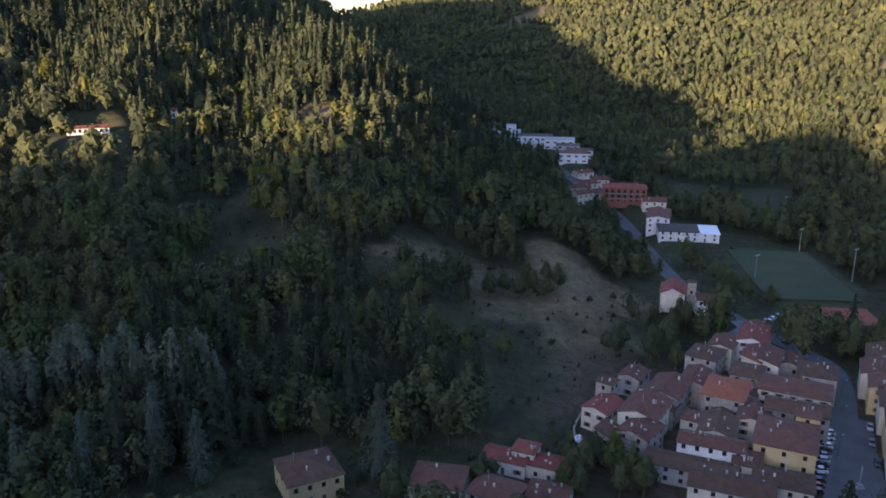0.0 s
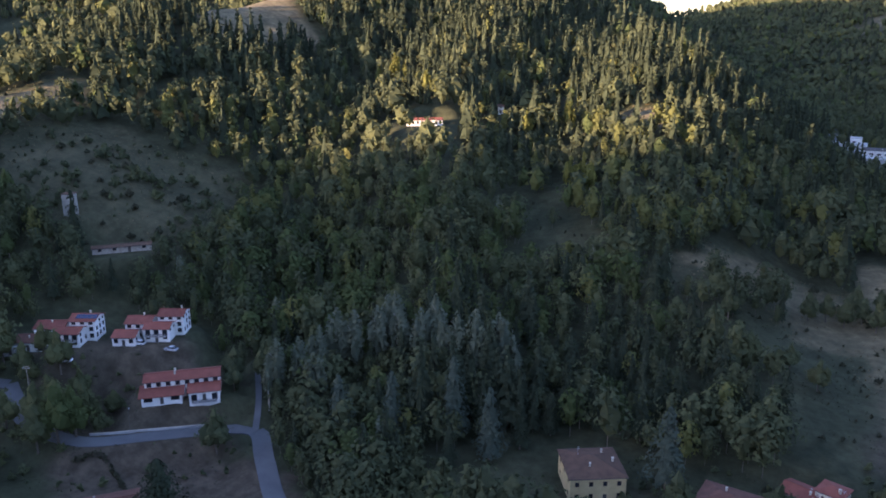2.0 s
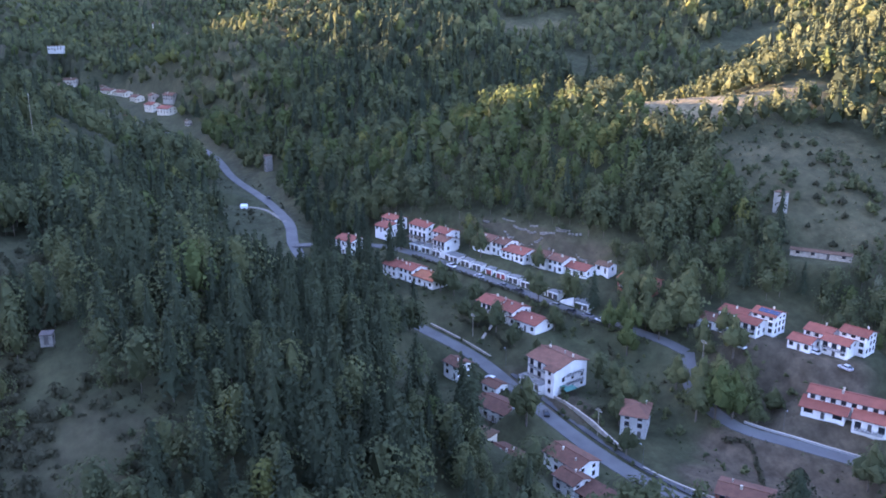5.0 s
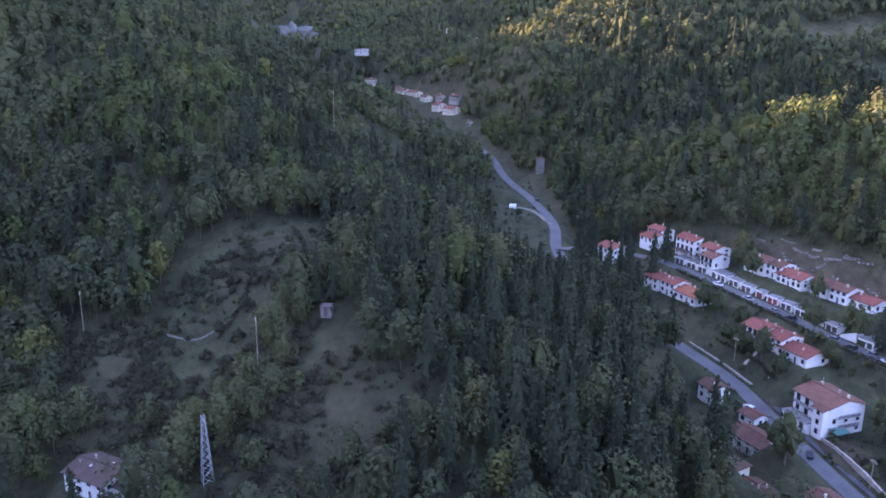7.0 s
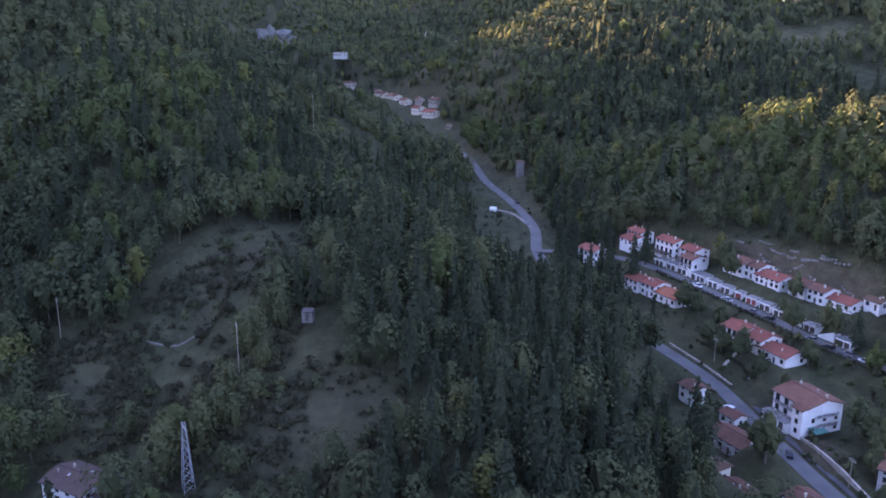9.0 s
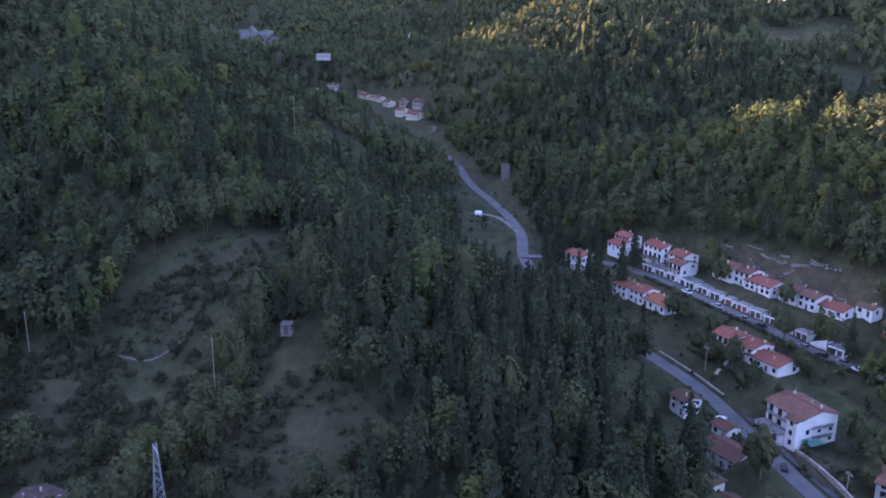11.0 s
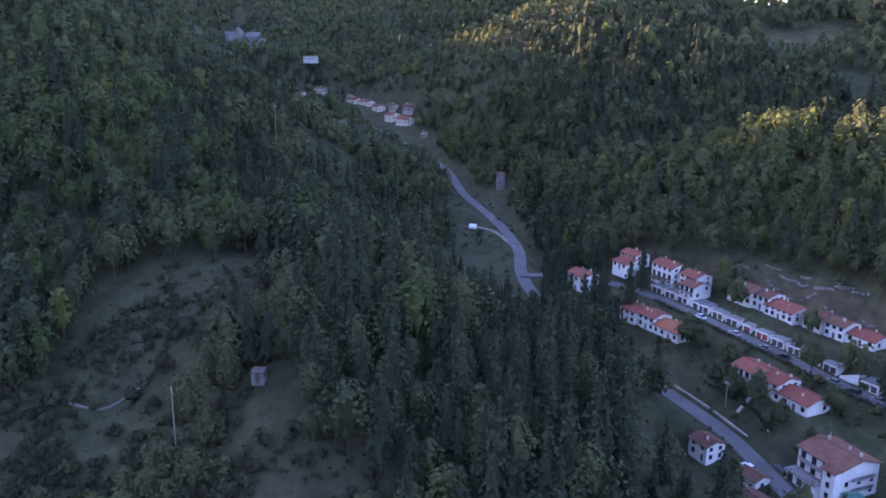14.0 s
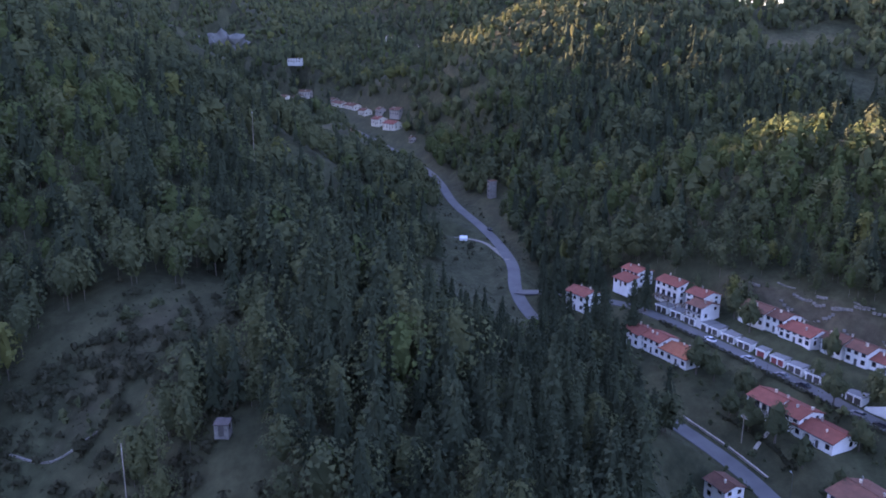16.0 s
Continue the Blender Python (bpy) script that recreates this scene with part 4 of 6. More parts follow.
# ---- buildings: the old town ------------------------------------------------
TOWN = [  # x, y, width, depth, height, turn, wall, roof, roof shape
    (47, 214, 11, 8, 6.6, 50, C, RED, "gable"), (50, 224, 5, 5, 9.5, 50, S, BROWN, "flat"), (58, 209, 15, 11, 8.6, 58, C, OLD, "gable"), (68, 222, 15, 10, 8.6, 58, S, OLD, "gable"),
    (54, 198, 11, 9, 7.6, 50, S, OLD, "gable"), (46, 198, 7, 6, 6.2, 52, S, OLD, "shed"), (85, 220, 15, 12, 9.0, 62, S, ORANGE, "hip"), (79, 231, 13, 7, 8.0, 60, S, OLD, "gable"),
    (88, 249, 12, 10, 8.0, 55, S, BROWN, "hip"), (97, 258, 12, 8, 8.0, 58, C, OLD, "gable"), (109, 262, 15, 10, 8.8, 62, W, RED, "gable"), (105, 244, 15, 11, 9.0, 62, C, OLD, "gable"),
    (96, 233, 11, 9, 8.8, 62, S, BROWN, "hip"), (114, 245, 10, 8, 7.0, 66, S, OLD, "gable"), (118, 233, 12, 11, 8.8, 66, S, BROWN, "hip"), (106, 221, 20, 12, 8.8, -26, C, OLD, "hip"),
    (101, 208, 17, 9, 8.8, -24, S, BROWN, "gable"), (91, 191, 17, 15, 9.6, 64, Y, OLD, "hip"), (71, 190, 17, 7, 8.0, -22, W, OLD, "gable"), (76, 200, 13, 9, 7.6, 64, C, BROWN, "gable"),
    (88, 206, 11, 8, 7.6, 64, C, OLD, "gable"), (64, 184, 23, 8, 5.0, -24, G, BROWN, "gable"), (71, 174, 20, 10, 5.6, -22, C, BROWN, "gable"), (84, 175, 14, 9, 6.2, -24, C, BROWN, "hip"),
    (139, 235, 13, 11, 8.4, 64, C, OLD, "gable"), (136, 224, 12, 11, 8.6, 64, Y, OLD, "gable"), (133, 212, 14, 11, 9.0, 64, C, BROWN, "hip"), (128, 199, 14, 11, 9.0, 64, Y, OLD, "gable"),
    (122, 186, 13, 11, 9.0, 64, C, OLD, "gable"), (148, 250, 12, 10, 7.5, 64, G, BROWN, "gable"), (61, 236, 9, 7, 6.5, 55, S, OLD, "gable"), (113, 272, 11, 9, 7.5, 62, S, OLD, "gable"),
    (-34, 180, 14, 14, 6.6, 26, Y, BROWN, "hip"), (-1, 176, 13, 11, 6.4, -12, C, OLD, "hip"), (13, 172, 12, 10, 5.4, -30, C, OLD, "hip"), (17, 190, 12, 7, 4.0, -24, C, RED, "gable"),
    (27, 187, 14, 7, 4.0, -24, C, RED, "gable"), (22, 190, 6, 6, 6.4, -24, C, RED, "hip"), (26, 172, 10, 8, 4.6, -20, C, OLD, "gable"),
    (66, 214, 6, 5, 6.0, 58, S, OLD, "shed"), (93, 200, 7, 5, 6.5, 64, C, BROWN, "shed"), (80, 210, 6, 5, 5.5, 60, S, OLD, "gable"), (100, 199, 5, 6, 11.2, 64, Y, OLD, "flat"), (112, 228, 6, 5, 7.0, 64, S, OLD, "shed"),
    (78, 183, 7, 5, 6.2, -22, C, BROWN, "shed"), (60, 219, 6, 5, 7.5, 58, S, BROWN, "gable"), (72, 208, 7, 6, 6.0, 58, C, OLD, "hip"), (92, 222, 6, 6, 7.0, 62, S, OLD, "gable"), (100, 240, 6, 6, 9.6, 62, C, RED, "shed")]
names = {id(W): "white", id(C): "cream plastered", id(Y): "ochre yellow", id(S): "rough stone", id(G): "grey rendered"}
tiles = {id(RED): "red tiled", id(OLD): "weathered red-brown tiled", id(BROWN): "dark brown tiled", id(ORANGE): "patchy orange tiled"}
shapes = {"gable": "gable roof", "hip": "hipped roof", "flat": "flat roof", "shed": "lean-to roof"}
for i, (hx, hy, hw, hd, hh, ht, hm, hr, hk) in enumerate(TOWN):
    house(hx, hy, hw, hd, hh, ht, wall=hm, roof=hr, kind=hk, cols=(max(2, int(hw / 3.4)), max(1, int(hd / 4))), shutters=i % 5 == 0, chimneys=1 + i % 3, aerial=i % 2 == 0, skylights=2 if hk == "gable" else 0,
          rise=0.30, over=0.4, z=-10.3, group="old town houses", label="%s old town house with %s %s" % (names[id(hm)], tiles[id(hr)], shapes[hk]))
# church with its bell tower, and the priest's house
house(91, 301, 14, 9, 7.6, 72, z=-5.2, wall=C, roof=RED, cols=(2, 0), door=False, chimneys=0, name="church", category="church", label="small white church with red gable roof", rise=0.5, group="church buildings")
house(98, 300, 3.2, 3.2, 11.0, 72, z=-5.4, wall=S, roof=BROWN, kind="hip", rise=0.25, over=0.2, cols=(1, 1), floor_h=4.4, door=False, chimneys=0, name="bell_tower", category="tower", label="square stone bell tower beside the church", group="church buildings")
house(105, 297, 12, 8, 6.2, -8, z=-6.0, wall=W, roof=BROWN, cols=(4, 2), chimneys=1, label="white priest's house with brown roof", group="church buildings")
# modern buildings along the side valley
house(118, 428, 24, 12, 8.5, 74, z=-6, wall=W, roof=OLD, cols=(6, 3), label="long white public building with tiled roof", plain=True, group="side valley buildings", rise=0.2)
house(123, 408, 20, 14, 5.0, -10, z=-6, wall=W, roof=SLATE, kind="shed", rise=0.06, cols=(5, 2), chimneys=0, label="white hall with dark low roof", plain=True, group="side valley buildings")
house(136, 406, 14, 14, 4.4, -10, z=-6, wall=W, roof=M_CANVAS, kind="shed", rise=0.08, cols=(3, 2), chimneys=0, label="sports hall with white sheet roof", plain=True, group="side valley buildings")
house(108, 470, 25, 12, 9.0, -8, z=0, wall=B, roof=RED, cols=(7, 3), kind="hip", balcony=(1, 2), label="red brick apartment block with hipped roof", plain=True, group="side valley buildings")
house(122, 455, 13, 10, 6, -8, z=-2, wall=C, roof=OLD, cols=(3, 2), label="cream house with tiled roof by road", plain=True, group="side valley buildings")
for hx, hy, hw, hd, hh, hm, hr in ((50, 690, 32, 16, 9, W, M_CONCRETE), (76, 668, 30, 16, 8, W, SLATE), (94, 648, 24, 14, 8, W, M_CONCRETE), (70, 645, 20, 12, 5, G, M_CONCRETE), (58, 694, 9, 9, 13, W, M_CONCRETE),
                                   (98, 628, 18, 12, 6, G, SLATE), (103, 604, 20, 12, 6, W, OLD), (95, 585, 22, 14, 7, W, OLD)):
    house(hx, hy, hw, hd, hh, -10, z=4.0, wall=hm, roof=hr, kind="flat", cols=(int(hw / 5), int(hd / 5)), win=(2.6, 1.2), floor_h=4.0, plain=True, chimneys=1, name="factory_hall", category="factory", label="white flat-roofed factory hall with window bands", group="factory halls", over=0.2)
for hx, hy, ht in ((96, 545, 20), (104, 527, -5), (93, 512, 10), (86, 495, 0), (98, 490, 15), (84, 478, 30), (112, 505, 20)):
    house(hx, hy, 12, 9, 6.5, ht, wall=C, roof=OLD, cols=(3, 2), label="cream house with tiled roof by valley road", plain=True, group="side valley buildings")


# level ground for the pitch and the courts
for px, py, reach, pz in ((158, 334, 24, -8.2), (159, 352, 26, -8.2), (160, 372, 24, -8.0), (158, 299, 15, -8.6)):
    yard(px, py, reach, pz)


# garages below the terrace
def garage(x, y, z, turn, mat, double):
    wide = 5.0 if double else 3.4
    top = thing("garage", "white flat-roofed garage with %s and broad roof edge" % ("two dark doors" if mat is M_DOOR else "red doors"), "garage", x, y, z, turn, "garage row")
    s = Shape()
    holes = [(-2.1, -0.2, 0.03, 2.05), (0.2, 2.1, 0.03, 2.05)] if double else [(-1.3, 1.3, 0.03, 2.05)]
    facade(s, wide, 2.4, -1.5, holes, lambda u, v, i: (u, -2.4 + i, v))
    s.box(-wide / 2, -wide / 2 + 0.15, -2.39, 2.6, -1.5, 2.4).box(wide / 2 - 0.15, wide / 2, -2.39, 2.6, -1.5, 2.4)
    part("wall", s.mesh("wall", M_WHITE), top)
    part("roof", Shape().box(-wide / 2 - 0.2, wide / 2 + 0.2, -2.8, 2.7, 2.41, 2.66).mesh("roof", M_FLATROOF), top)
    part("roof_edge", Shape().box(-wide / 2 - 0.22, wide / 2 + 0.22, -2.9, -2.8, 2.2, 2.7).mesh("roof_edge", M_WHITE), top)
    for h in holes:
        part("door", door_mesh(round(h[1] - h[0], 2), 2.0, mat), top, ((h[0] + h[1]) / 2, -2.34, 0.03))
    return top


def stair_wall(x, y, z, turn):
    """White parapet that climbs beside the garden steps."""
    top = thing("stair_wall", "white sloping parapet wall beside garden steps", "wall", x, y, z, turn, "stair walls")
    part("parapet", Shape().slab([(-3.0, -2.5, 0.9), (3.0, -2.5, 3.5), (3.0, -2.2, 3.5), (-3.0, -2.2, 0.9)], 2.6).mesh("parapet", M_WHITE), top)
    part("side_wall", Shape().box(-3.0, 3.0, -2.19, -1.9, -1.5, 1.0).mesh("side_wall", M_WHITE), top)
    for i in range(9):
        part("step", shared("gstep", lambda: Shape().box(-0.32, 0.32, 0, 1.2, -0.6, 0.0).mesh("step", M_CONCRETE)), top, (-2.4 + 0.6 * i, 0.2, 0.1 + 0.28 * i))


road_xy, road_z, _w = ROAD_LINES["road_terrace"]
reach = np.concatenate([[0], np.cumsum(np.hypot(*np.diff(road_xy, axis=0).T))])
for i in range(15):
    far = 40.0 + 6.15 * i
    k = int(np.searchsorted(reach, far))
    p, q = road_xy[k], road_xy[min(k + 1, len(road_xy) - 1)]
    t = (q - p) / np.linalg.norm(q - p)
    nrm = np.array((t[1], -t[0]))
    if nrm[1] < 0:
        nrm = -nrm
    c = p + nrm * 6.4
    turn = math.degrees(math.atan2(-t[1], -t[0]))
    if i in (1, 3):
        stair_wall(c[0], c[1], float(road_z[k]), turn)
    else:
        garage(c[0], c[1], float(road_z[k]) + 0.05, turn, M_REDDOOR if i in (6, 7) else M_DOOR, i % 4 != 3)

# ---- the ground: one sheet to the horizon ------------------------------------
def spread(lo, hi, fine_lo, fine_hi, step, grow):
    v = list(np.arange(fine_lo, fine_hi + 0.1, step))
    s = step
    while v[-1] < hi:
        s *= grow
        v.append(v[-1] + s)
    s = step
    while v[0] > lo:
        s *= grow
        v.insert(0, v[0] - s)
    return np.array(v)


# meadows, turf and soil: centre, half lengths, turn
# sixth number: dry tone, weakened on some shaded meadows so colour carries their shade
DRY = [(-322, 247, 46, 18, 76, 1.0), (-250, 243, 48, 34, 162, 0.4), (-236, 268, 30, 22, 20, 0.35), (-335, 455, 80, 34, 150, 1.0), (-655, 300, 40, 20, 103, 0.5), (-1150, -168, 60, 12, 20, 0.8), (140, 1400, 60, 40, 30, 0.8),
       (470, 760, 30, 70, 20, 1.0), (-60, 425, 22, 12, 20, 0.9), (56, 318, 26, 34, 10, 0.85), (6, 314, 34, 16, 10, 0.75), (52, 272, 26, 20, 70, 0.65), (30, 292, 24, 14, 20, 0.65), (-30, 286, 16, 12, 20, 0.3)]
TURF = [(-440, 36, 60, 15, 3, 0.9), (-325, 31, 36, 18, 12, 0.9), (-690, -14, 80, 17, 24, 0.8), (-206, 124, 24, 10, 25, 0.9), (-262, 97, 34, 7, 30, 0.7), (-379, 35, 44, 22, 176, 0.9), (-428, -40, 22, 10, 101, 0.7), (-570, 305, 40, 14, 155, 0.5), (-542, 435, 40, 20, 107, 0.6), (-192, 156, 18, 9, 20, 0.5), (158, 352, 46, 26, 85, 1.0), (165, 540, 40, 26, 70, 0.7), (-220, -62, 27, 26, 0, 0.35), (-600, -65, 40, 14, 150, 0.7), (-196, -76, 14, 9, 160, 0.9), (200, 510, 50, 34, 60, 0.8),
        (-272, 116, 34, 6, 30, 0.8), (-240, -55, 26, 14, 155, 0.35), (-215, -50, 22, 10, 160, 0.4), (-215, -72, 18, 9, 165, 0.3), (-90, 330, 22, 12, 60, 0.6), (-150, 345, 20, 12, 20, 0.5), (45, 248, 26, 16, 0, 0.5), (8, 262, 34, 16, 0, 0.4), (24, 232, 30, 12, 10, 0.4), (-74, 300, 22, 14, 40, 0.4), (-100, 322, 14, 10, 40, 0.4)]
SOIL = [(-140, 136, 26, 18, 30, 0.9), (-150, 154, 24, 8, 20, 0.8), (-170, 166, 24, 14, 15, 0.8), (-188, 166, 16, 8, 20, 0.8), (-168, 176, 14, 6, 15, 0.9), (-196, 100, 16, 7, 20, 0.7), (-157, -27, 16, 18, 0, 0.4), (-192, -92, 18, 12, 30, 0.3), (-112, 138, 20, 12, 40, 0.9), (-143, 131, 16, 10, 10, 0.7), (-165, 157, 16, 8, 10, 0.5), (-286, 132, 36, 7, 32, 0.6), (-160, 180, 20, 8, 5, 0.6), (85, 215, 50, 50, 0, 0.8), (20, 175, 60, 16, 0, 0.4), (-207, 98, 12, 7, 26, 0.6),
        (-225, -62, 22, 8, 160, 0.4)]


def inside(spots, x, y, soft=False):
    best = np.zeros(np.shape(x))
    for cx, cy, a, b, turn, *much in spots:
        c, s = math.cos(radians(turn)), math.sin(radians(turn))
        u, v = ((x - cx) * c + (y - cy) * s) / a, (-(x - cx) * s + (y - cy) * c) / b
        r = np.hypot(u, v) + 0.18 * np.sin(3 * np.arctan2(v, u) + cx) + 0.10 * np.sin(7 * np.arctan2(v, u) + cy)
        best = np.maximum(best, np.clip((1.12 - r) / 0.24, 0, 1) * (much[0] if much and soft else 1.0))
    return best


gx, gy = spread(-3600, 2400, -470, 230, 4.0, 1.075), spread(-1500, 3600, -150, 660, 4.0, 1.075)
X, Yg = np.meshgrid(gx, gy)
Z = ground(X, Yg)


def numpy_mesh(name, verts, tris, mats, index=None, smooth=False):
    me = bpy.data.meshes.new(name)
    me.vertices.add(len(verts))
    me.vertices.foreach_set("co", np.asarray(verts, np.float32).ravel())
    k = tris.shape[1]
    me.loops.add(tris.size)
    me.loops.foreach_set("vertex_index", tris.astype(np.int32).ravel())
    me.polygons.add(len(tris))
    me.polygons.foreach_set("loop_start", np.arange(0, tris.size, k, dtype=np.int32))
    if index is not None:
        me.polygons.foreach_set("material_index", index.astype(np.int32))
    for m in mats:
        me.materials.append(m)
    me.polygons.foreach_set("use_smooth", np.full(len(tris), smooth))
    me.update(calc_edges=True)
    return me


ny, nx = X.shape
ids = np.arange(nx * ny).reshape(ny, nx)
quads = np.stack([ids[:-1, :-1], ids[:-1, 1:], ids[1:, 1:], ids[1:, :-1]], -1).reshape(-1, 4)
land = numpy_mesh("ground", np.stack([X, Yg, Z], -1).reshape(-1, 3), quads, [M_GROUND], smooth=True)
cover = np.stack([inside(DRY, X, Yg, True), inside(TURF, X, Yg, True), inside(SOIL, X, Yg, True), np.ones_like(X)], -1).reshape(-1, 4)
land.color_attributes.new("cover", "FLOAT_COLOR", "POINT").data.foreach_set("color", cover.astype(np.float32).ravel())
tagged(new("ground", land), "hilly valley ground of earth, dry meadow and grass", "ground", kind="structure")


# ---- roads -------------------------------------------------------------------
def ribbon(xy, z, offset, width, lift, thick, mat, name):
    t = np.gradient(xy, axis=0)
    t /= np.linalg.norm(t, axis=1)[:, None]
    n = np.stack([-t[:, 1], t[:, 0]], -1)
    s = Shape()
    a, b = xy + n * (offset - width / 2), xy + n * (offset + width / 2)
    k = len(xy)
    v = [(*a[i], z[i] + lift) for i in range(k)] + [(*b[i], z[i] + lift) for i in range(k)] + [(*a[i], z[i] + lift - thick) for i in range(k)] + [(*b[i], z[i] + lift - thick) for i in range(k)]
    f = []
    for i in range(k - 1):
        f += [(i, i + 1, k + i + 1, k + i)[::-1], (2 * k + i, 2 * k + i + 1, i + 1, i)[::-1], (k + i, k + i + 1, 3 * k + i + 1, 3 * k + i)[::-1]]
    s.add(v, f)
    return s.mesh(name, mat)


for k, (road_name, (xy, zz, width)) in enumerate(ROAD_LINES.items()):
    tarred = ROADS[road_name][2] == "asphalt"
    tagged(new(road_name, ribbon(xy, zz, 0, width, 0.16 + 0.012 * k, 0.5, M_ASPHALT if tarred else M_TRACK, road_name)), "grey asphalt road" if tarred else "pale gravel lane", "road", kind="structure")


# ---- trees ---------------------------------------------------------------------
rng = np.random.default_rng(7)
PHI = (1 + 5 ** 0.5) / 2
ICO_V = np.array([(-1, PHI, 0), (1, PHI, 0), (-1, -PHI, 0), (1, -PHI, 0), (0, -1, PHI), (0, 1, PHI), (0, -1, -PHI), (0, 1, -PHI), (PHI, 0, -1), (PHI, 0, 1), (-PHI, 0, -1), (-PHI, 0, 1)], float) / (1 + PHI ** 2) ** 0.5
ICO_F = np.array([(0, 11, 5), (0, 5, 1), (0, 1, 7), (0, 7, 10), (0, 10, 11), (1, 5, 9), (5, 11, 4), (11, 10, 2), (10, 7, 6), (7, 1, 8), (3, 9, 4), (3, 4, 2), (3, 2, 6), (3, 6, 8), (3, 8, 9), (4, 9, 5), (2, 4, 11), (6, 2, 10), (8, 6, 7), (9, 8, 1)])


def flakes(points, normals, size):
    """Leaf clumps: one ragged triangle at each point, lying roughly across its normal."""
    n = len(points)
    nn = normals + rng.normal(0, 0.38, (n, 3))
    nn /= np.linalg.norm(nn, axis=1)[:, None]
    a = np.cross(nn, rng.normal(0, 1, (n, 3)))
    a /= np.linalg.norm(a, axis=1)[:, None]
    b = np.cross(nn, a)
    sz = size * rng.uniform(0.6, 1.4, (n, 1))
    v = np.stack([points + a * sz * 0.62, points - a * sz * 0.38 + b * sz * 0.55, points - a * sz * 0.34 - b * sz * 0.52], 1)
    return v.reshape(-1, 3), np.arange(3 * n).reshape(-1, 3)


def trunk_geo(h, r):
    a = np.array([(math.cos(k * 2.0944), math.sin(k * 2.0944)) for k in range(3)])
    v = np.concatenate([np.c_[a * r, np.full(3, -1.0)], np.c_[a * r * 0.5, np.full(3, h)]])
    f = np.array([(0, 1, 4), (0, 4, 3), (1, 2, 5), (1, 5, 4), (2, 0, 3), (2, 3, 5)])
    return v, f


def joined(bits):
    vs, fs, ms, o = [], [], [], 0
    for v, f, m in bits:
        vs.append(v)
        fs.append(f + o)
        ms.append(np.full(len(f), m))
        o += len(v)
    return np.concatenate(vs), np.concatenate(fs), np.concatenate(ms)


def crown_bits(leaves, size, wide, low, form, sides=6, rings=3, fill=0.66):
    """One crown between low and 1: a ragged inner mass of uneven rings and, round it, leaf clumps. form: how high its widest part lies."""
    p1, p2, p3 = rng.uniform(0, 6.28, 3)

    def reach(t, a):
        t = np.clip(t, 0.0, 1.0)
        body = np.sin(math.pi * t ** form) ** 0.60
        return wide * body * (1 + 0.24 * np.sin(2 * a + p1 + 3 * t) + 0.20 * np.sin(3 * a + p2 - 6 * t) + 0.14 * np.sin(5 * a + p3 + 11 * t))

    v = [(0.0, 0.0, low)]
    for k in range(rings):
        t = (k + 0.75) / (rings + 0.6)
        for i in range(sides):
            a = 2 * math.pi * (i + 0.5 * (k % 2)) / sides + rng.uniform(-0.25, 0.25)
            r = float(reach(t, a)) * fill * rng.uniform(0.72, 1.12)
            v.append((r * math.cos(a), r * math.sin(a), low + (1 - low) * (t * 0.95 + rng.uniform(-0.06, 0.06))))
    v.append((rng.uniform(-0.2, 0.2) * wide, rng.uniform(-0.2, 0.2) * wide, 0.96))
    f = [(0, 1 + (i + 1) % sides, 1 + i) for i in range(sides)]
    for k in range(rings - 1):
        o = 1 + k * sides
        for i in range(sides):
            j = (i + 1) % sides
            f += [(o + i, o + j, o + sides + i), (o + j, o + sides + j, o + sides + i)]
    o = 1 + (rings - 1) * sides
    f += [(o + i, o + (i + 1) % sides, len(v) - 1) for i in range(sides)]
    bits = [(np.array(v), np.array(f), 0)]
    if leaves:
        t = rng.uniform(0.08, 1.0, leaves) ** 0.85
        a = rng.uniform(0, 2 * math.pi, leaves)
        r = reach(t, a) * rng.uniform(0.72, 1.12, leaves)
        p = np.c_[r * np.cos(a), r * np.sin(a), low + (1 - low) * t]
        bits.append((*flakes(p, np.c_[np.cos(a), np.sin(a), 1.9 * (t - 0.30)], size), 0))
    return bits


def wood_tree(leaves, size, wide, low, form, sides=6, rings=3, trunk=True):
    """A forest tree with a single drawn-up crown; unit height 1."""
    bits = crown_bits(leaves, size, wide, low, form, sides, rings, 0.42 if leaves > 100 else 0.58)
    if trunk:
        bits.append((*trunk_geo(0.5, 0.012), 1))
    return joined(bits)


def broad_tree(lobes, leaves, size, slim=1.15, trunk=True):
    """Crown of overlapping uneven lobes about 1 high above the ground; unit height 1."""
    bits = []
    for i in range(lobes):
        a = 2 * math.pi * i / max(1, lobes - 1) + rng.uniform(-0.5, 0.5)
        r = 0.0 if i == 0 else rng.uniform(0.08, 0.20) * slim
        lo = 0.30 if i == 0 else rng.uniform(0.12, 0.36)
        hi = 1.0 if i == 0 else lo + rng.uniform(0.36, 0.52)
        for v, f, m in crown_bits(leaves // lobes, size / (hi - lo) * 0.8, rng.uniform(0.15, 0.22) * slim / (hi - lo), 0.0, rng.uniform(0.8, 1.15)):
            bits.append((v * (hi - lo) + (r * math.cos(a), r * math.sin(a), lo), f, m))
    if trunk:
        bits.append((*trunk_geo(0.5, 0.018), 1))
    return joined(bits)


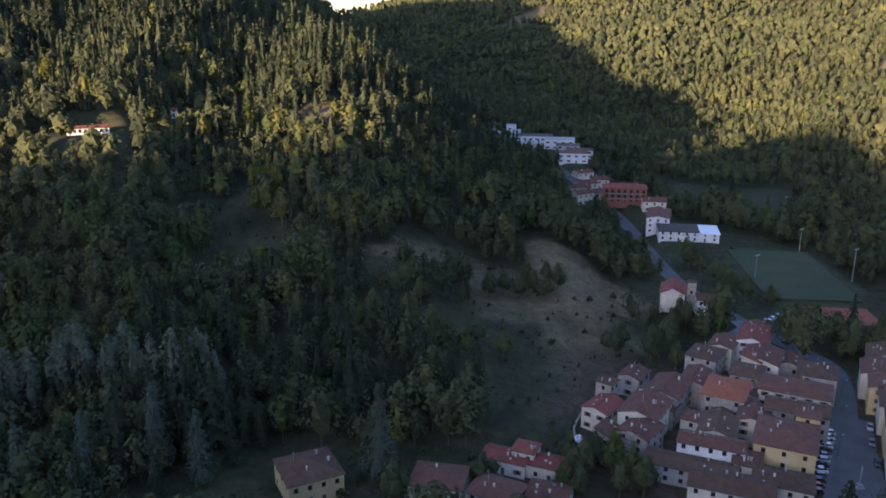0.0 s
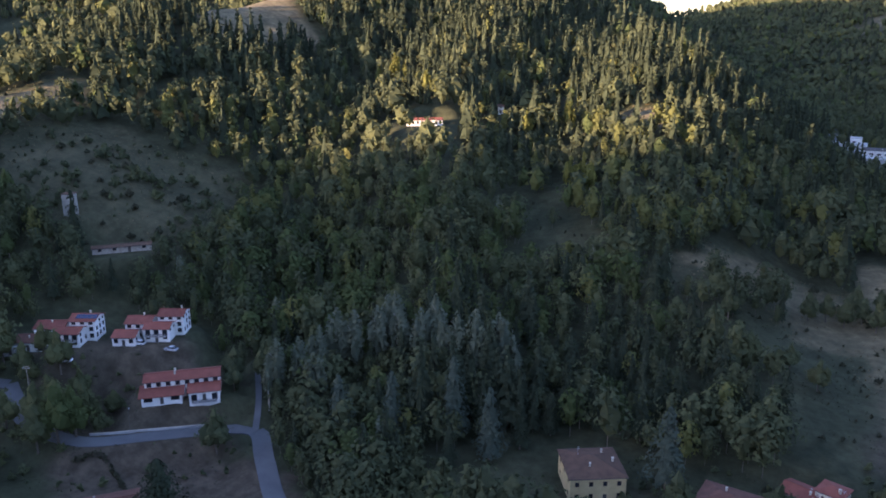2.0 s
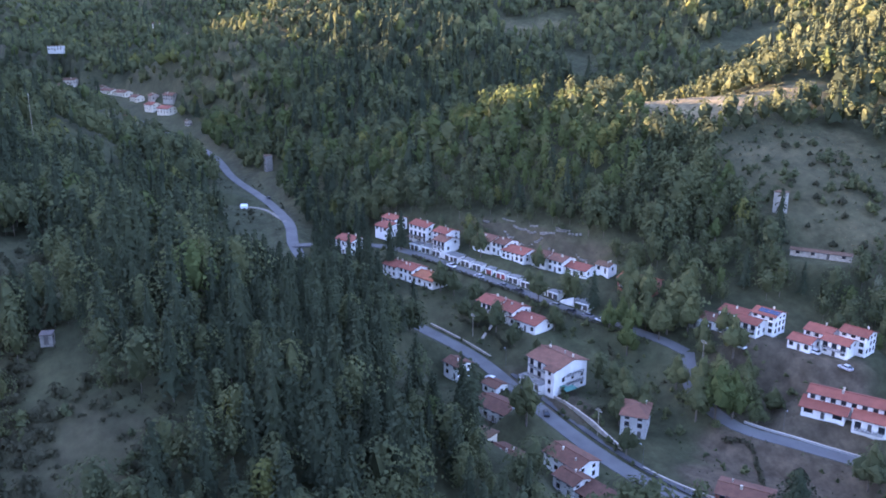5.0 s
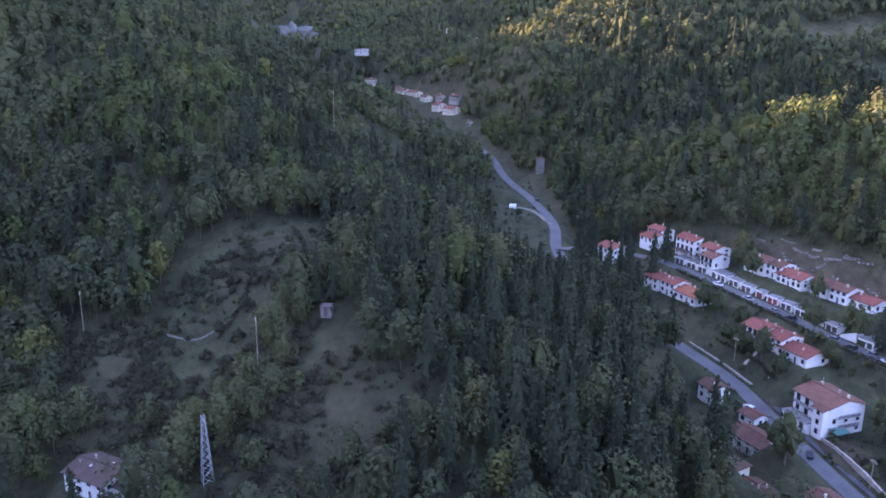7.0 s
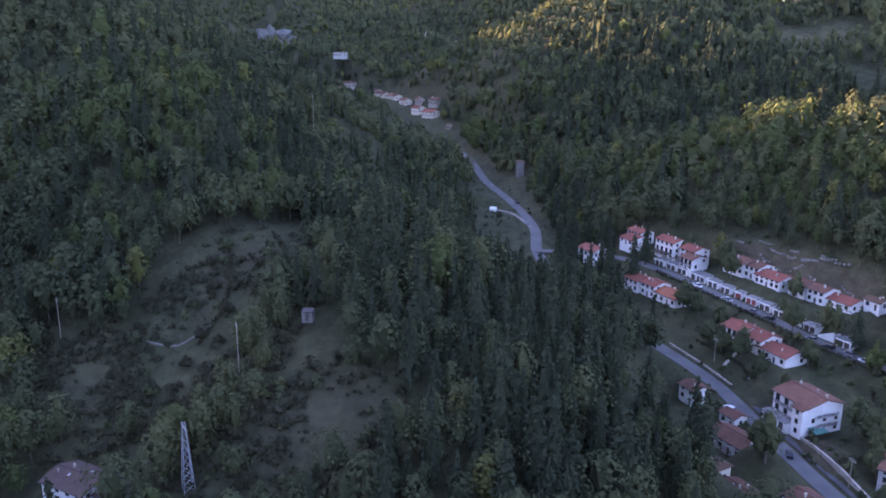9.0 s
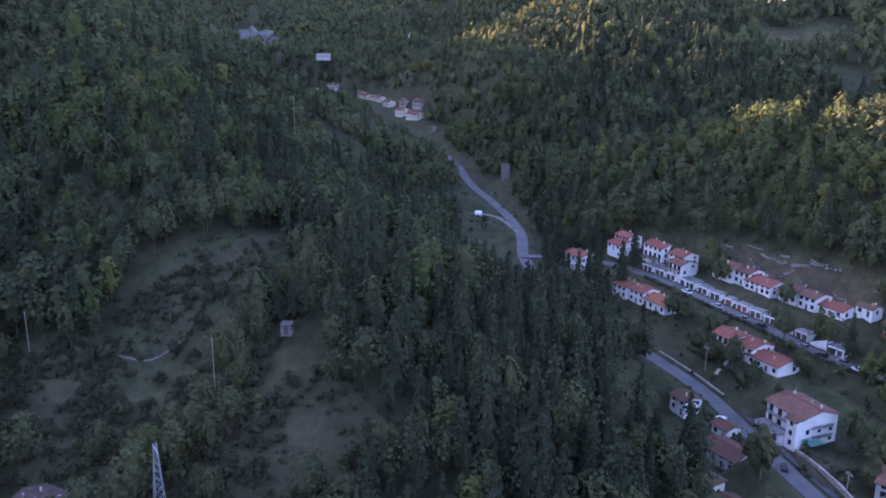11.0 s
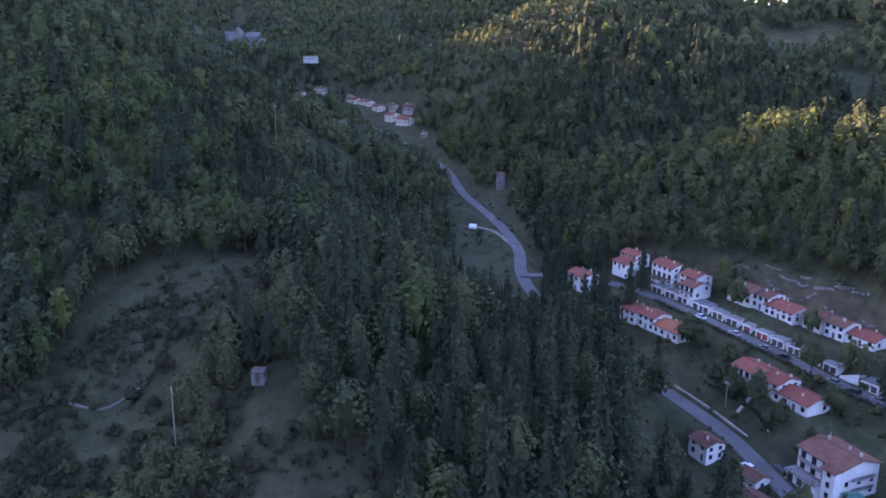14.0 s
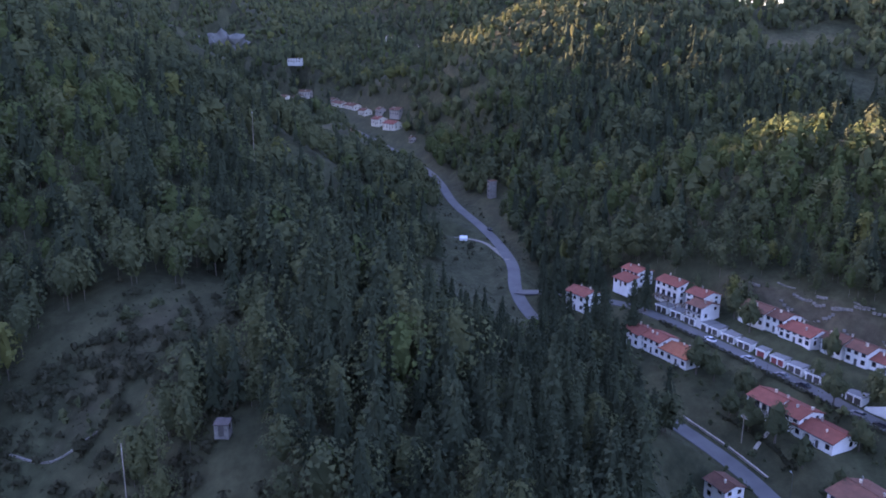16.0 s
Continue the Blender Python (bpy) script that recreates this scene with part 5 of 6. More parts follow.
def conifer_tree(tiers, leaves, size, wide=0.19, trunk=True):
    """A pointed crown: ragged skirts of boughs and, round them, sprays in loose whorls; unit height 1."""
    bits = []
    n = 10 if leaves > 50 else 6
    a = np.linspace(0, 2 * math.pi, n, endpoint=False)
    skirts = 6 if leaves > 50 else 3
    for k in range(skirts):
        z0 = 0.12 + 0.80 * k / skirts
        r = wide * (0.90 if leaves else 1.05) * (1 - k / skirts) ** 0.85 * np.where(np.arange(n) % 2, 0.55, 1.0) * rng.uniform(0.7, 1.2, n)
        turn = rng.uniform(0, 6)
        ring = np.c_[r * np.cos(a + turn), r * np.sin(a + turn), np.full(n, z0)]
        ring[:, 2] += np.where(np.arange(n) % 2, 0.03, -0.03) + rng.uniform(-0.025, 0.025, n)
        bits.append((np.concatenate([ring, [(0, 0, min(1.0, z0 + 1.5 * 0.80 / skirts + 0.04))]]), np.array([(i, (i + 1) % n, n) for i in range(n)]), 0))
    if leaves:
        t = rng.uniform(0, 1, leaves) ** 1.25
        t = (np.floor(t * tiers * 2) + rng.uniform(0, 0.75, leaves)) / (tiers * 2)
        b = rng.uniform(0, 2 * math.pi, leaves)
        lean = 1 + 0.25 * np.sin(3 * b + rng.uniform(0, 6))
        r = (wide * np.clip(1 - t, 0, 1) ** 0.8 * lean + 0.012) * rng.uniform(0.55, 1.08, leaves)
        p = np.c_[r * np.cos(b), r * np.sin(b), 0.12 + 0.87 * t]
        bits.append((*flakes(p, np.c_[np.cos(b), np.sin(b), np.full(leaves, 0.8)], size), 0))
    if trunk:
        bits.append((*trunk_geo(0.5, 0.014), 1))
    return joined(bits)


def grove(name, label, kinds, xs, ys, heights, mats, sink=0.15):
    """Many trees in one mesh, each a turned and stretched copy of one of the kinds."""
    if len(xs) == 0:
        return
    zs = ground(xs, ys) - sink
    vs, fs, ms, o = [], [], [], 0
    pick = rng.integers(0, len(kinds), len(xs))
    for k, (v, f, m) in enumerate(kinds):
        sel = np.where(pick == k)[0]
        if len(sel) == 0:
            continue
        a = rng.uniform(0, 2 * math.pi, len(sel))
        h = heights[sel]
        w = h * rng.uniform(0.85, 1.2, len(sel))
        c, s = np.cos(a) * w, np.sin(a) * w
        out = np.empty((len(sel), len(v), 3), np.float32)
        out[:, :, 0] = v[None, :, 0] * c[:, None] - v[None, :, 1] * s[:, None] + xs[sel, None]
        out[:, :, 1] = v[None, :, 0] * s[:, None] + v[None, :, 1] * c[:, None] + ys[sel, None]
        out[:, :, 2] = v[None, :, 2] * h[:, None] + zs[sel, None]
        vs.append(out.reshape(-1, 3))
        fs.append((f[None] + (o + np.arange(len(sel)) * len(v))[:, None, None]).reshape(-1, 3))
        ms.append(np.tile(m, len(sel)))
        o += len(sel) * len(v)
    me = numpy_mesh(name, np.concatenate(vs), np.concatenate(fs), mats, np.concatenate(ms))
    tagged(new(name, me), label, "woodland", kind="stuff")


BARE = DRY + TURF + SOIL + [(-390, 40, 40, 12, 0), (-428, 30, 26, 22, 0), (-178, -31, 11, 7, 0), (-470, 38, 30, 10, -8), (-200, 67, 30, 15, -19), (-176, 74, 22, 10, -19), (-186, -66, 18, 20, 0), (156, 350, 64, 36, 85), (158, 298, 20, 16, 0), (-216, 70, 18, 14, 20), (-196, 70, 20, 16, 20), (-172, 76, 18, 13, 20), (-150, 82, 18, 14, 20), (75, 215, 62, 60, 0), (-195, 176, 24, 18, 10), (-170, 185, 22, 16, 10), (-150, 165, 22, 12, 5), (-240, 108, 66, 11, 30), (-285, 92, 50, 14, 31), (-270, 124, 62, 12, 31), (-215, 100, 26, 16, 20), (-178, 90, 42, 16, 15), (-150, 140, 42, 22, 30), (-185, 142, 34, 16, 20), (-214, 82, 20, 12, 20), (-175, 72, 16, 10, 20), (140, 330, 50, 60, 20),
                            (125, 420, 35, 40, 0), (75, 610, 50, 45, 0), (100, 510, 30, 60, 0), (-20, 178, 60, 18, 0), (-157, -82, 18, 16, 0), (-187, -33, 8, 8, 0), (-240, 216, 9, 9, 0), (-163, 369, 22, 10, 24), (-765, -28, 78, 16, 24), (-700, -12, 36, 12, 25), (-848, -104, 28, 17, 20), (-205, -104, 10, 8, 0), (-150, -53, 9, 9, 0), (-138, -50, 12, 7, 20), (-904, -101, 9, 9, 0), (-934, -82, 9, 6, 0), (-1000, 2, 14, 18, 0), (-1013, 26, 9, 8, 0), (-163, 362, 24, 10, 24), (-484, 53, 20, 9, 4), (-322, 30, 34, 17, 12), (-482, 30, 36, 8, 5), (-540, 28, 26, 7, 2), (-228, 262, 26, 24, 0), (-226, 226, 24, 16, 30)]


def open_land(x, y):
    g = inside(BARE, x, y)
    d = road_gap(x, y)
    g = np.maximum(g, np.clip((3.0 - d) / 2.0, 0, 1))
    line, _, width = ROAD_LINES["road_main"]
    verge = line[(line[:, 0] > -800) & (line[:, 0] < -110)]
    for piece in np.array_split(verge, 6):
        g = np.maximum(g, np.hypot(x[:, None] - piece[None, :, 0], y[:, None] - piece[None, :, 1]).min(1) < np.where(x > -335, 12.0, np.where(x < -590, 10.5, 9.0)))
    for px, py, reach, pz in PADS:
        g = np.maximum(g, np.hypot(x - px, y - py) < reach + 3.0)
    return g


def scatter(step, lo, hi, shake=0.75):
    x, y = np.meshgrid(np.arange(-2600, 1100, step), np.arange(-700, 2300, step))
    d = np.hypot(x + np.clip(-x, 0, 52), y)
    keep = (d >= lo) & (d < hi)
    x, y, d = x[keep], y[keep], d[keep]
    left = np.degrees(np.arctan2(-(x + 0), y))
    keep = (left > -37) & (left < 124) & ((d < 1050) | (left < 14) | (left > 68))      # the far side of the near hills is never seen
    if lo in (40, 95):
        keep &= np.where(left > 62, (d < 170) == (lo == 40), lo == 95)
    x, y = x[keep], y[keep]
    x, y = x + rng.uniform(-shake, shake, len(x)) * step, y + rng.uniform(-shake, shake, len(y)) * step
    # slopes turned away from the valley carry thinner woods
    out = np.hypot(x, y) + 1e-6
    fall = (hills(x + 12 * x / out, y + 12 * y / out) - hills(x, y)) / 12
    keep = (open_land(x, y) < 0.5) & ((fall > -0.12) | (out < 300) | (rng.uniform(0, 1, len(x)) < 0.15))
    return x[keep], y[keep]


def conifer_share(x, y):
    """Where firs and pines stand: the upper hill and the end of the spur."""
    c = np.zeros(len(x))
    for cx, cy, r, amount in ((-60, 520, 130, 0.6), (-120, 560, 160, 0.7), (-180, 500, 110, 0.6), (-300, 400, 80, 0.75), (-172, 22, 50, 0.75), (-235, 22, 60, 0.75), (-300, 30, 50, 0.6), (-60, 215, 45, 0.55), (-350, -40, 120, 0.35), (-560, 190, 110, 0.5), (-400, 190, 30, 0.3)):
        c = np.maximum(c, amount * np.clip(1.4 - np.hypot(x - cx, y - cy) / r, 0, 1))
    return c + 0.06


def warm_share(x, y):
    # yellow leaves gathered on sunlit slopes, low-sun gold put into leaf colour; few elsewhere
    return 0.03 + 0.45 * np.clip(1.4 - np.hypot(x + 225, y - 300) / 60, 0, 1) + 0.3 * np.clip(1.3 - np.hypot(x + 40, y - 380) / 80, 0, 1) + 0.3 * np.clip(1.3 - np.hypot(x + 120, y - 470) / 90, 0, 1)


def green_share(x, y):
    """Young bright green broadleaf woods: the slope above the terraced row and the damp valley bottom."""
    g = np.zeros(len(x))
    for cx, cy, r, amount in ((-385, 150, 45, 0.75), (-330, 165, 40, 0.6), (-450, 60, 50, 0.4), (-330, -110, 50, 0.5), (-600, 60, 60, 0.35), (-90, 260, 60, 0.3), (-150, 230, 40, 0.4)):
        g = np.maximum(g, amount * np.clip(1.4 - np.hypot(x - cx, y - cy) / r, 0, 1))
    return np.minimum(g, 0.85) + 0.06


def stand(x, y):
    """Older and younger stands side by side, and low regrowth near the valley road."""
    k = 1.0 + 0.22 * np.sin(x * 0.083 + 1.7 * np.sin(y * 0.041)) * np.sin(y * 0.097 + 1.3 * np.sin(x * 0.057)) + 0.12 * np.sin(x * 0.21 + y * 0.17)
    low = np.clip(1.5 - np.hypot((x + 272) / 46, (y - 24) / 20), 0, 1)
    low = np.maximum(low, np.clip(1.5 - np.hypot((x + 622) / 70, (y + 22) / 34), 0, 1))
    low = np.maximum(low, np.clip(1.5 - np.hypot((x + 820) / 40, (y + 84) / 24), 0, 1))
    return k * (1 - 0.55 * low)


# spacing; from and to; leaf clumps and their size for broadleaves and for conifers; sides and rings of the inner mass
LEVELS = ((7.0, 0, 40, 160, 0.050, 150, 0.046, 6, 3), (4.8, 40, 170, 380, 0.047, 280, 0.036, 6, 3), (5.2, 95, 320, 170, 0.068, 150, 0.046, 6, 3),
          (5.8, 320, 570, 44, 0.100, 46, 0.070, 5, 3), (7.2, 570, 1050, 11, 0.15, 14, 0.11, 5, 2), (8.0, 1050, 2300, 2, 0.17, 4, 0.13, 4, 2))
for step, lo, hi, leaves, size, cl, csize, sides, rings in LEVELS:
    xs, ys = scatter(step, lo, hi)
    u = rng.uniform(0, 1, len(xs))
    con = u < conifer_share(xs, ys)
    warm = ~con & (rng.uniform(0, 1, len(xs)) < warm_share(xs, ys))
    green = ~con & ~warm & (rng.uniform(0, 1, len(xs)) < green_share(xs, ys))
    leaf = ~con & ~warm & ~green
    far = 1.0 if lo < 500 else 1.2 if lo < 1000 else 1.5
    kinds = [wood_tree(leaves, size, rng.uniform(0.22, 0.30) * far, rng.uniform(0.10, 0.22), rng.uniform(0.85, 1.25), sides, rings, lo < 300) if i % 2 else
             wood_tree(leaves, size, rng.uniform(0.30, 0.40) * far, rng.uniform(0.14, 0.26), rng.uniform(1.0, 1.5), sides, rings, lo < 300) for i in range(16)]
    hs = rng.uniform(8.0, 15.5, len(xs)) * stand(xs, ys)
    grove("broadleaf_woodland", "dense green broadleaf trees covering the hillside", kinds, xs[leaf], ys[leaf], hs[leaf], [M_LEAF, M_BARK])
    grove("young_woodland", "bright green young broadleaf trees on the slope", kinds, xs[green], ys[green], hs[green], [M_GARDEN, M_BARK])
    grove("autumn_woodland", "yellower broadleaf trees, mostly standing in for sunlit gold on slopes", kinds, xs[warm], ys[warm], hs[warm], [M_WARM, M_BARK])
    hs = rng.uniform(11.0, 22.0, len(xs)) * stand(xs, ys)
    grove("conifer_woodland", "dark pointed conifers standing in the woods", [conifer_tree(9, cl, csize, 0.195 * far, trunk=lo < 300) for _ in range(6)], xs[con], ys[con], hs[con], [M_NEEDLE, M_BARK])


# ---- single trees ------------------------------------------------------------------
def limb_mesh(h, spread_of, bark):
    s = Shape().tube((0, 0, -0.6), (0.02, 0.01, h * 0.45), 0.022 * h, 0.014 * h, 7).tube((0.02, 0.01, h * 0.45), (-0.02, 0.02, h * 0.86), 0.014 * h, 0.004 * h, 6)
    for i in range(6):
        a = i * 2.4
        z = h * (0.34 + 0.08 * i)
        s.tube((0, 0, z), (0.6 * spread_of * h * math.cos(a), 0.6 * spread_of * h * math.sin(a), z + 0.12 * h), 0.006 * h, 0.002 * h, 5)
    return s.mesh("trunk", bark)


def crown_mesh(geo, h, mat):
    v, f, m = geo
    return numpy_mesh("crown", v * h, f, [mat])


def column_tree(leaves, size, wide, low=0.18):
    """A tall crown of several upright plumes; unit height 1."""
    bits = []
    plumes = 5
    for i in range(plumes):
        a = i * 2.4 + rng.uniform(-0.4, 0.4)
        r = 0.0 if i == 0 else wide * rng.uniform(0.35, 0.75)
        hi = 1.0 if i == 0 else rng.uniform(0.72, 0.95)
        lo = low + (0.0 if i == 0 else rng.uniform(0.0, 0.22))
        tall = hi - lo
        for v, f, m in crown_bits(leaves // plumes, size / tall, wide * rng.uniform(0.42, 0.62) / tall, 0.0, rng.uniform(0.75, 1.1), 6, 4, 0.6):
            bits.append((v * tall + (r * math.cos(a), r * math.sin(a), lo), f, m))
    return joined(bits)


KINDS = {}


def tree_kind(key, geo, h, mat, bark, label, spread_of=0.16):
    top = thing("tree", label, "tree", 0, 0, -500, 0, "single trees")
    part("trunk", limb_mesh(h, spread_of, bark), top)
    part("crown", crown_mesh(geo, h, mat), top)
    KINDS.setdefault(key, []).append(top)


for i in range(3):
    tree_kind("poplar", column_tree(760, 0.036, 0.17), 23, M_PALE, M_PALEBARK, "tall pale grey-green poplar at the wood's edge")
    tree_kind("broad", broad_tree(7, 560, 0.048, slim=1.15, trunk=False), 9, M_LEAF, M_BARK, "round green broadleaf garden tree")
    tree_kind("green", broad_tree(6, 480, 0.05, slim=0.95, trunk=False), 10, M_GARDEN, M_BARK, "bright green broadleaf tree")
    tree_kind("spruce", conifer_tree(14, 1000, 0.029, 0.21, trunk=False), 23, M_BLUE, M_BARK, "blue-green spruce with drooping tiers", 0.1)
    tree_kind("fir", conifer_tree(12, 600, 0.034, 0.18, trunk=False), 19, M_NEEDLE, M_BARK, "dark green fir with pointed top", 0.1)
    if i == 0:
        tree_kind("cedar", conifer_tree(9, 1700, 0.040, 0.42, trunk=False), 16.5, M_NEEDLE, M_BARK, "large dark spreading cedar beside the brick house")
    tree_kind("yellow", column_tree(560, 0.045, 0.18, 0.25), 19, M_GOLD, M_PALEBARK, "yellowing poplar with pale trunk")
    tree_kind("scrub", broad_tree(5, 200, 0.10, slim=1.6, trunk=False), 3.2, M_BUSH, M_BARK, "low spreading shrub on the meadow")
    tree_kind("thin", column_tree(120, 0.05, 0.11, 0.3), 17, M_PALE, M_PALEBARK, "thin half-bare tree with pale trunk")

USED = set()


def plant(key, spots, lo=0.8, hi=1.2):
    for j, (x, y) in enumerate(spots):
        base = KINDS[key][j % len(KINDS[key])]
        k = rng.uniform(lo, hi)
        m = pose(x, y, float(ground(x, y)) - 0.05, 0, 0, rng.uniform(0, 360)) @ Matrix.Diagonal((k * rng.uniform(0.92, 1.08), k, k * rng.uniform(0.92, 1.08), 1))
        if base.name not in USED:
            USED.add(base.name)
            base.matrix_basis = m
            continue
        ob = copy_thing(base, Matrix())
        ob.matrix_basis = m


plant("poplar", [(-126, 190), (-117, 184), (-124, 199), (-116, 207), (-110, 211), (-103, 213), (-96, 214), (-90, 215), (-84, 214), (-77, 212), (-71, 216), (-66, 214), (-121, 205), (-107, 218), (-94, 221), (-130, 184)], 0.85, 1.1)
plant("spruce", [(-89, 178), (-16, 184), (-74, 186), (-62, 182), (-101, 170)], 0.9, 1.15)
plant("fir", [(-84, 186), (-68, 192), (-56, 190), (-96, 184), (-50, 200), (-10, 218), (2, 222), (-4, 230), (-22, 214), (-14, 206), (-28, 222), (-104, 180), (-60, 206), (10, 216), (-312, 86), (-300, 78), (-236, 52), (-250, 46), (-264, 44), (-332, 58), (-337, 62), (-340, 68), (-345, 56), (-330, 54), (-348, 62), (-343, 74), (-338, 76), (-318, 55), (-310, 57), (-303, 66), (-308, 70), (-296, 68), (-314, 60), (-334, 72), (-350, 70), (-290, 70)], 0.7, 1.1)
plant("yellow", [(-80, 338), (-75, 341), (-71, 337), (-205, 424), (-212, 418), (-98, 408), (-192, 410), (-200, 405), (-172, 395), (-118, 398)], 0.75, 1.15)
plant("thin", [(-58, 287), (-42, 284), (-33, 276), (-30, 281), (-46, 290), (-88, 168), (-128, 176), (-100, 300), (-190, 215), (-150, 214)], 0.8, 1.1)
plant("green", [(-167, 136), (-171, 141), (-166, 141)], 1.5, 1.8)
plant("green", [(-254, 196), (-258, 201), (-248, 204), (-160, 212), (-146, 212), (-216, 130), (-210, 135), (-206, 131), (-218, 136), (44, 186), (30, 178), (48, 180), (-262, 208), (-243, 190), (-180, 214)], 1.0, 1.5)
plant("broad", [(-175, 137), (-174, 143), (-170, 132)], 1.5, 1.8)
plant("broad", [(-183, 134), (-197, 153), (-194, 158), (-186, 156), (-176, 154), (-172, 151), (-164, 148), (-214, 148), (-208, 147), (-222, 156), (-228, 152), (-236, 150), (-216, 160), (-224, 166), (-244, 158), (-140, 176), (-144, 182), (-137, 186), (-178, 150), (-186, 151), (-192, 150), (-181, 158), (-168, 157), (-205, 142), (-213, 142), (-222, 148), (-224, 142), (-229, 145), (-204, 152), (-206, 156),
                (-186, 118), (-192, 118), (-181, 122), (-178, 112), (-176, 118), (-164, 106), (-212, 102), (-225, 100), (-236, 98), (-243, 94), (-251, 92), (-258, 99), (-268, 94), (-272, 90), (-228, 116),
                (-245, 118), (-262, 126), (-284, 111), (-312, 104), (-294, 110), (-176, 82),
                (-131, 155), (50, 176), (36, 184), (40, 190), (34, 192), (44, 176), (10, 180), (-12, 172), (34, 176), (76, 262), (80, 268), (72, 258), (84, 276), (86, 284), (79, 252), (90, 288), (104, 288), (112, 310),
                (118, 316), (121, 324), (124, 332), (126, 340), (124, 350), (120, 358), (117, 366), (122, 374), (128, 322), (136, 316), (150, 274), (144, 272), (158, 270), (146, 266), (152, 262), (138, 280),
                (30, 300), (36, 304), (40, 298), (46, 306), (24, 302), (34, 310), (18, 298), (42, 312), (12, 252), (0, 248), (-12, 252), (20, 246), (-24, 262), (-8, 270), (60, 262), (64, 268)], 1.0, 1.6)
plant("cedar", [(-123.4, 125)], 1.0, 1.05)
plant("scrub", [(-228, 236), (-234, 240), (-222, 256), (-240, 233), (-246, 238), (-252, 232), (-258, 246), (-266, 252), (-250, 256), (-231, 222), (-222, 226), (-214, 232), (-208, 230), (-238, 208), (-230, 212), (-274, 246), (-284, 250),
                (-230, -40), (-224, -44), (-236, -52), (-210, -60), (-206, -58), (-214, -64), (-200, -64), (-222, -80), (-216, -84), (-208, -82), (-228, -68), (-246, -66), (-254, -72), (-200, -52), (-196, -58), (-192, -66), (-188, -60), (-186, -72),
                (-180, -60), (-176, -44), (-210, -44), (-238, -40), (-246, -46), (48, 322), (58, 300), (66, 292), (10, 318), (-4, 308), (20, 322), (70, 312), (52, 276), (28, 268), (38, 262), (-408, 34), (-390, 26), (-414, 22)], 0.7, 1.5)


# ---- scrub, hedges and rough grass ---------------------------------------------------
def scatter_in(spots, count):
    out = []
    for cx, cy, a, b, turn, *_ in spots:
        n = int(count * a * b / 100)
        r, th = np.sqrt(rng.uniform(0.25, 1.25, n)), rng.uniform(0, 6.283, n)
        c, s = math.cos(radians(turn)), math.sin(radians(turn))
        u, v = a * r * np.cos(th), b * r * np.sin(th)
        out.append(np.c_[cx + u * c - v * s, cy + u * s + v * c])
    return np.concatenate(out)


def clear_of(p, gap=0.8):
    d = road_gap(p[:, 0], p[:, 1])
    ok = d > gap
    for px, py, reach, pz in PADS:
        ok &= np.hypot(p[:, 0] - px, p[:, 1] - py) > reach * 0.95
    return p[ok]


bush_kinds = [broad_tree(3, 18, 0.16, slim=1.7, trunk=False) for _ in range(5)]
near_spots = [s for s in DRY + TURF + [q for q in SOIL if q[1] < 0 or q[1] > 170] if math.hypot(s[0], s[1]) < 480 and not (60 < s[0] < 110 and 160 < s[1] < 260)]
p = clear_of(scatter_in(near_spots, 3.2))
grove("scrub", "scattered low bushes and brambles on open slopes", bush_kinds, p[:, 0], p[:, 1], rng.uniform(0.7, 2.4, len(p)), [M_BUSH, M_BARK])
brown = [(-157, -27, 17, 19, 0), (-192, -92, 20, 13, 30), (-200, -60, 30, 26, 0), (-176, -50, 14, 14, 0), (-168, -62, 16, 16, 0), (-178, -86, 14, 12, 0), (-160, -44, 14, 14, 0), (-222, -104, 20, 14, 0)]
bramble_kinds = [joined(crown_bits(36, 0.24, rng.uniform(0.55, 0.95), 0.0, rng.uniform(0.7, 1.1), 5, 2, 0.45)) for _ in range(8)]
p = clear_of(scatter_in(brown, 55.0))
grove("thicket", "brown-green bramble thicket on the open slope", bramble_kinds, p[:, 0], p[:, 1], rng.uniform(0.5, 3.4, len(p)) * rng.uniform(0.6, 1.0, len(p)), [M_BUSH, M_BARK])
p = clear_of(scatter_in([(-232, 232, 34, 30, 40), (-262, 240, 34, 22, 0), (-238, 268, 26, 20, 0), (-224, 240, 16, 34, 0), (-268, 222, 20, 14, 0)], 11.0))
p = p[np.hypot(p[:, 0] + 234, p[:, 1] - 211) > 14]
grove("hill_scrub", "low green and brown bushes scattered over the dry slope", bush_kinds, p[:, 0], p[:, 1], rng.uniform(0.25, 1.0, len(p)) ** 3 * 6.5, [M_LEAF, M_BARK])
p = clear_of(scatter_in([(-157, -27, 16, 17, 0), (-160, -46, 14, 12, 0), (-172, -62, 16, 16, 0), (-190, -88, 18, 12, 30), (-226, -58, 22, 10, 160)], 9.0))
grove("spur_scrub", "rounded green bushes and saplings scattered over the spur", bush_kinds, p[:, 0], p[:, 1], rng.uniform(0.35, 1.0, len(p)) ** 2 * 5.0, [M_LEAF, M_BARK])
gardens = [(-215, 106, 40, 22, 25), (-270, 110, 60, 22, 31), (-180, 150, 36, 20, 15), (-170, 90, 40, 14, 15), (20, 180, 60, 18, 0), (50, 205, 20, 16, 0), (-155, 150, 30, 26, 20), (-285, 134, 44, 8, 32)]
p = clear_of(scatter_in(gardens, 9.0))
grove("garden_shrubs", "garden shrubs and small fruit trees between the houses", bush_kinds, p[:, 0], p[:, 1], rng.uniform(0.5, 1.0, len(p)) ** 2 * 3.6, [M_LEAF, M_BARK])


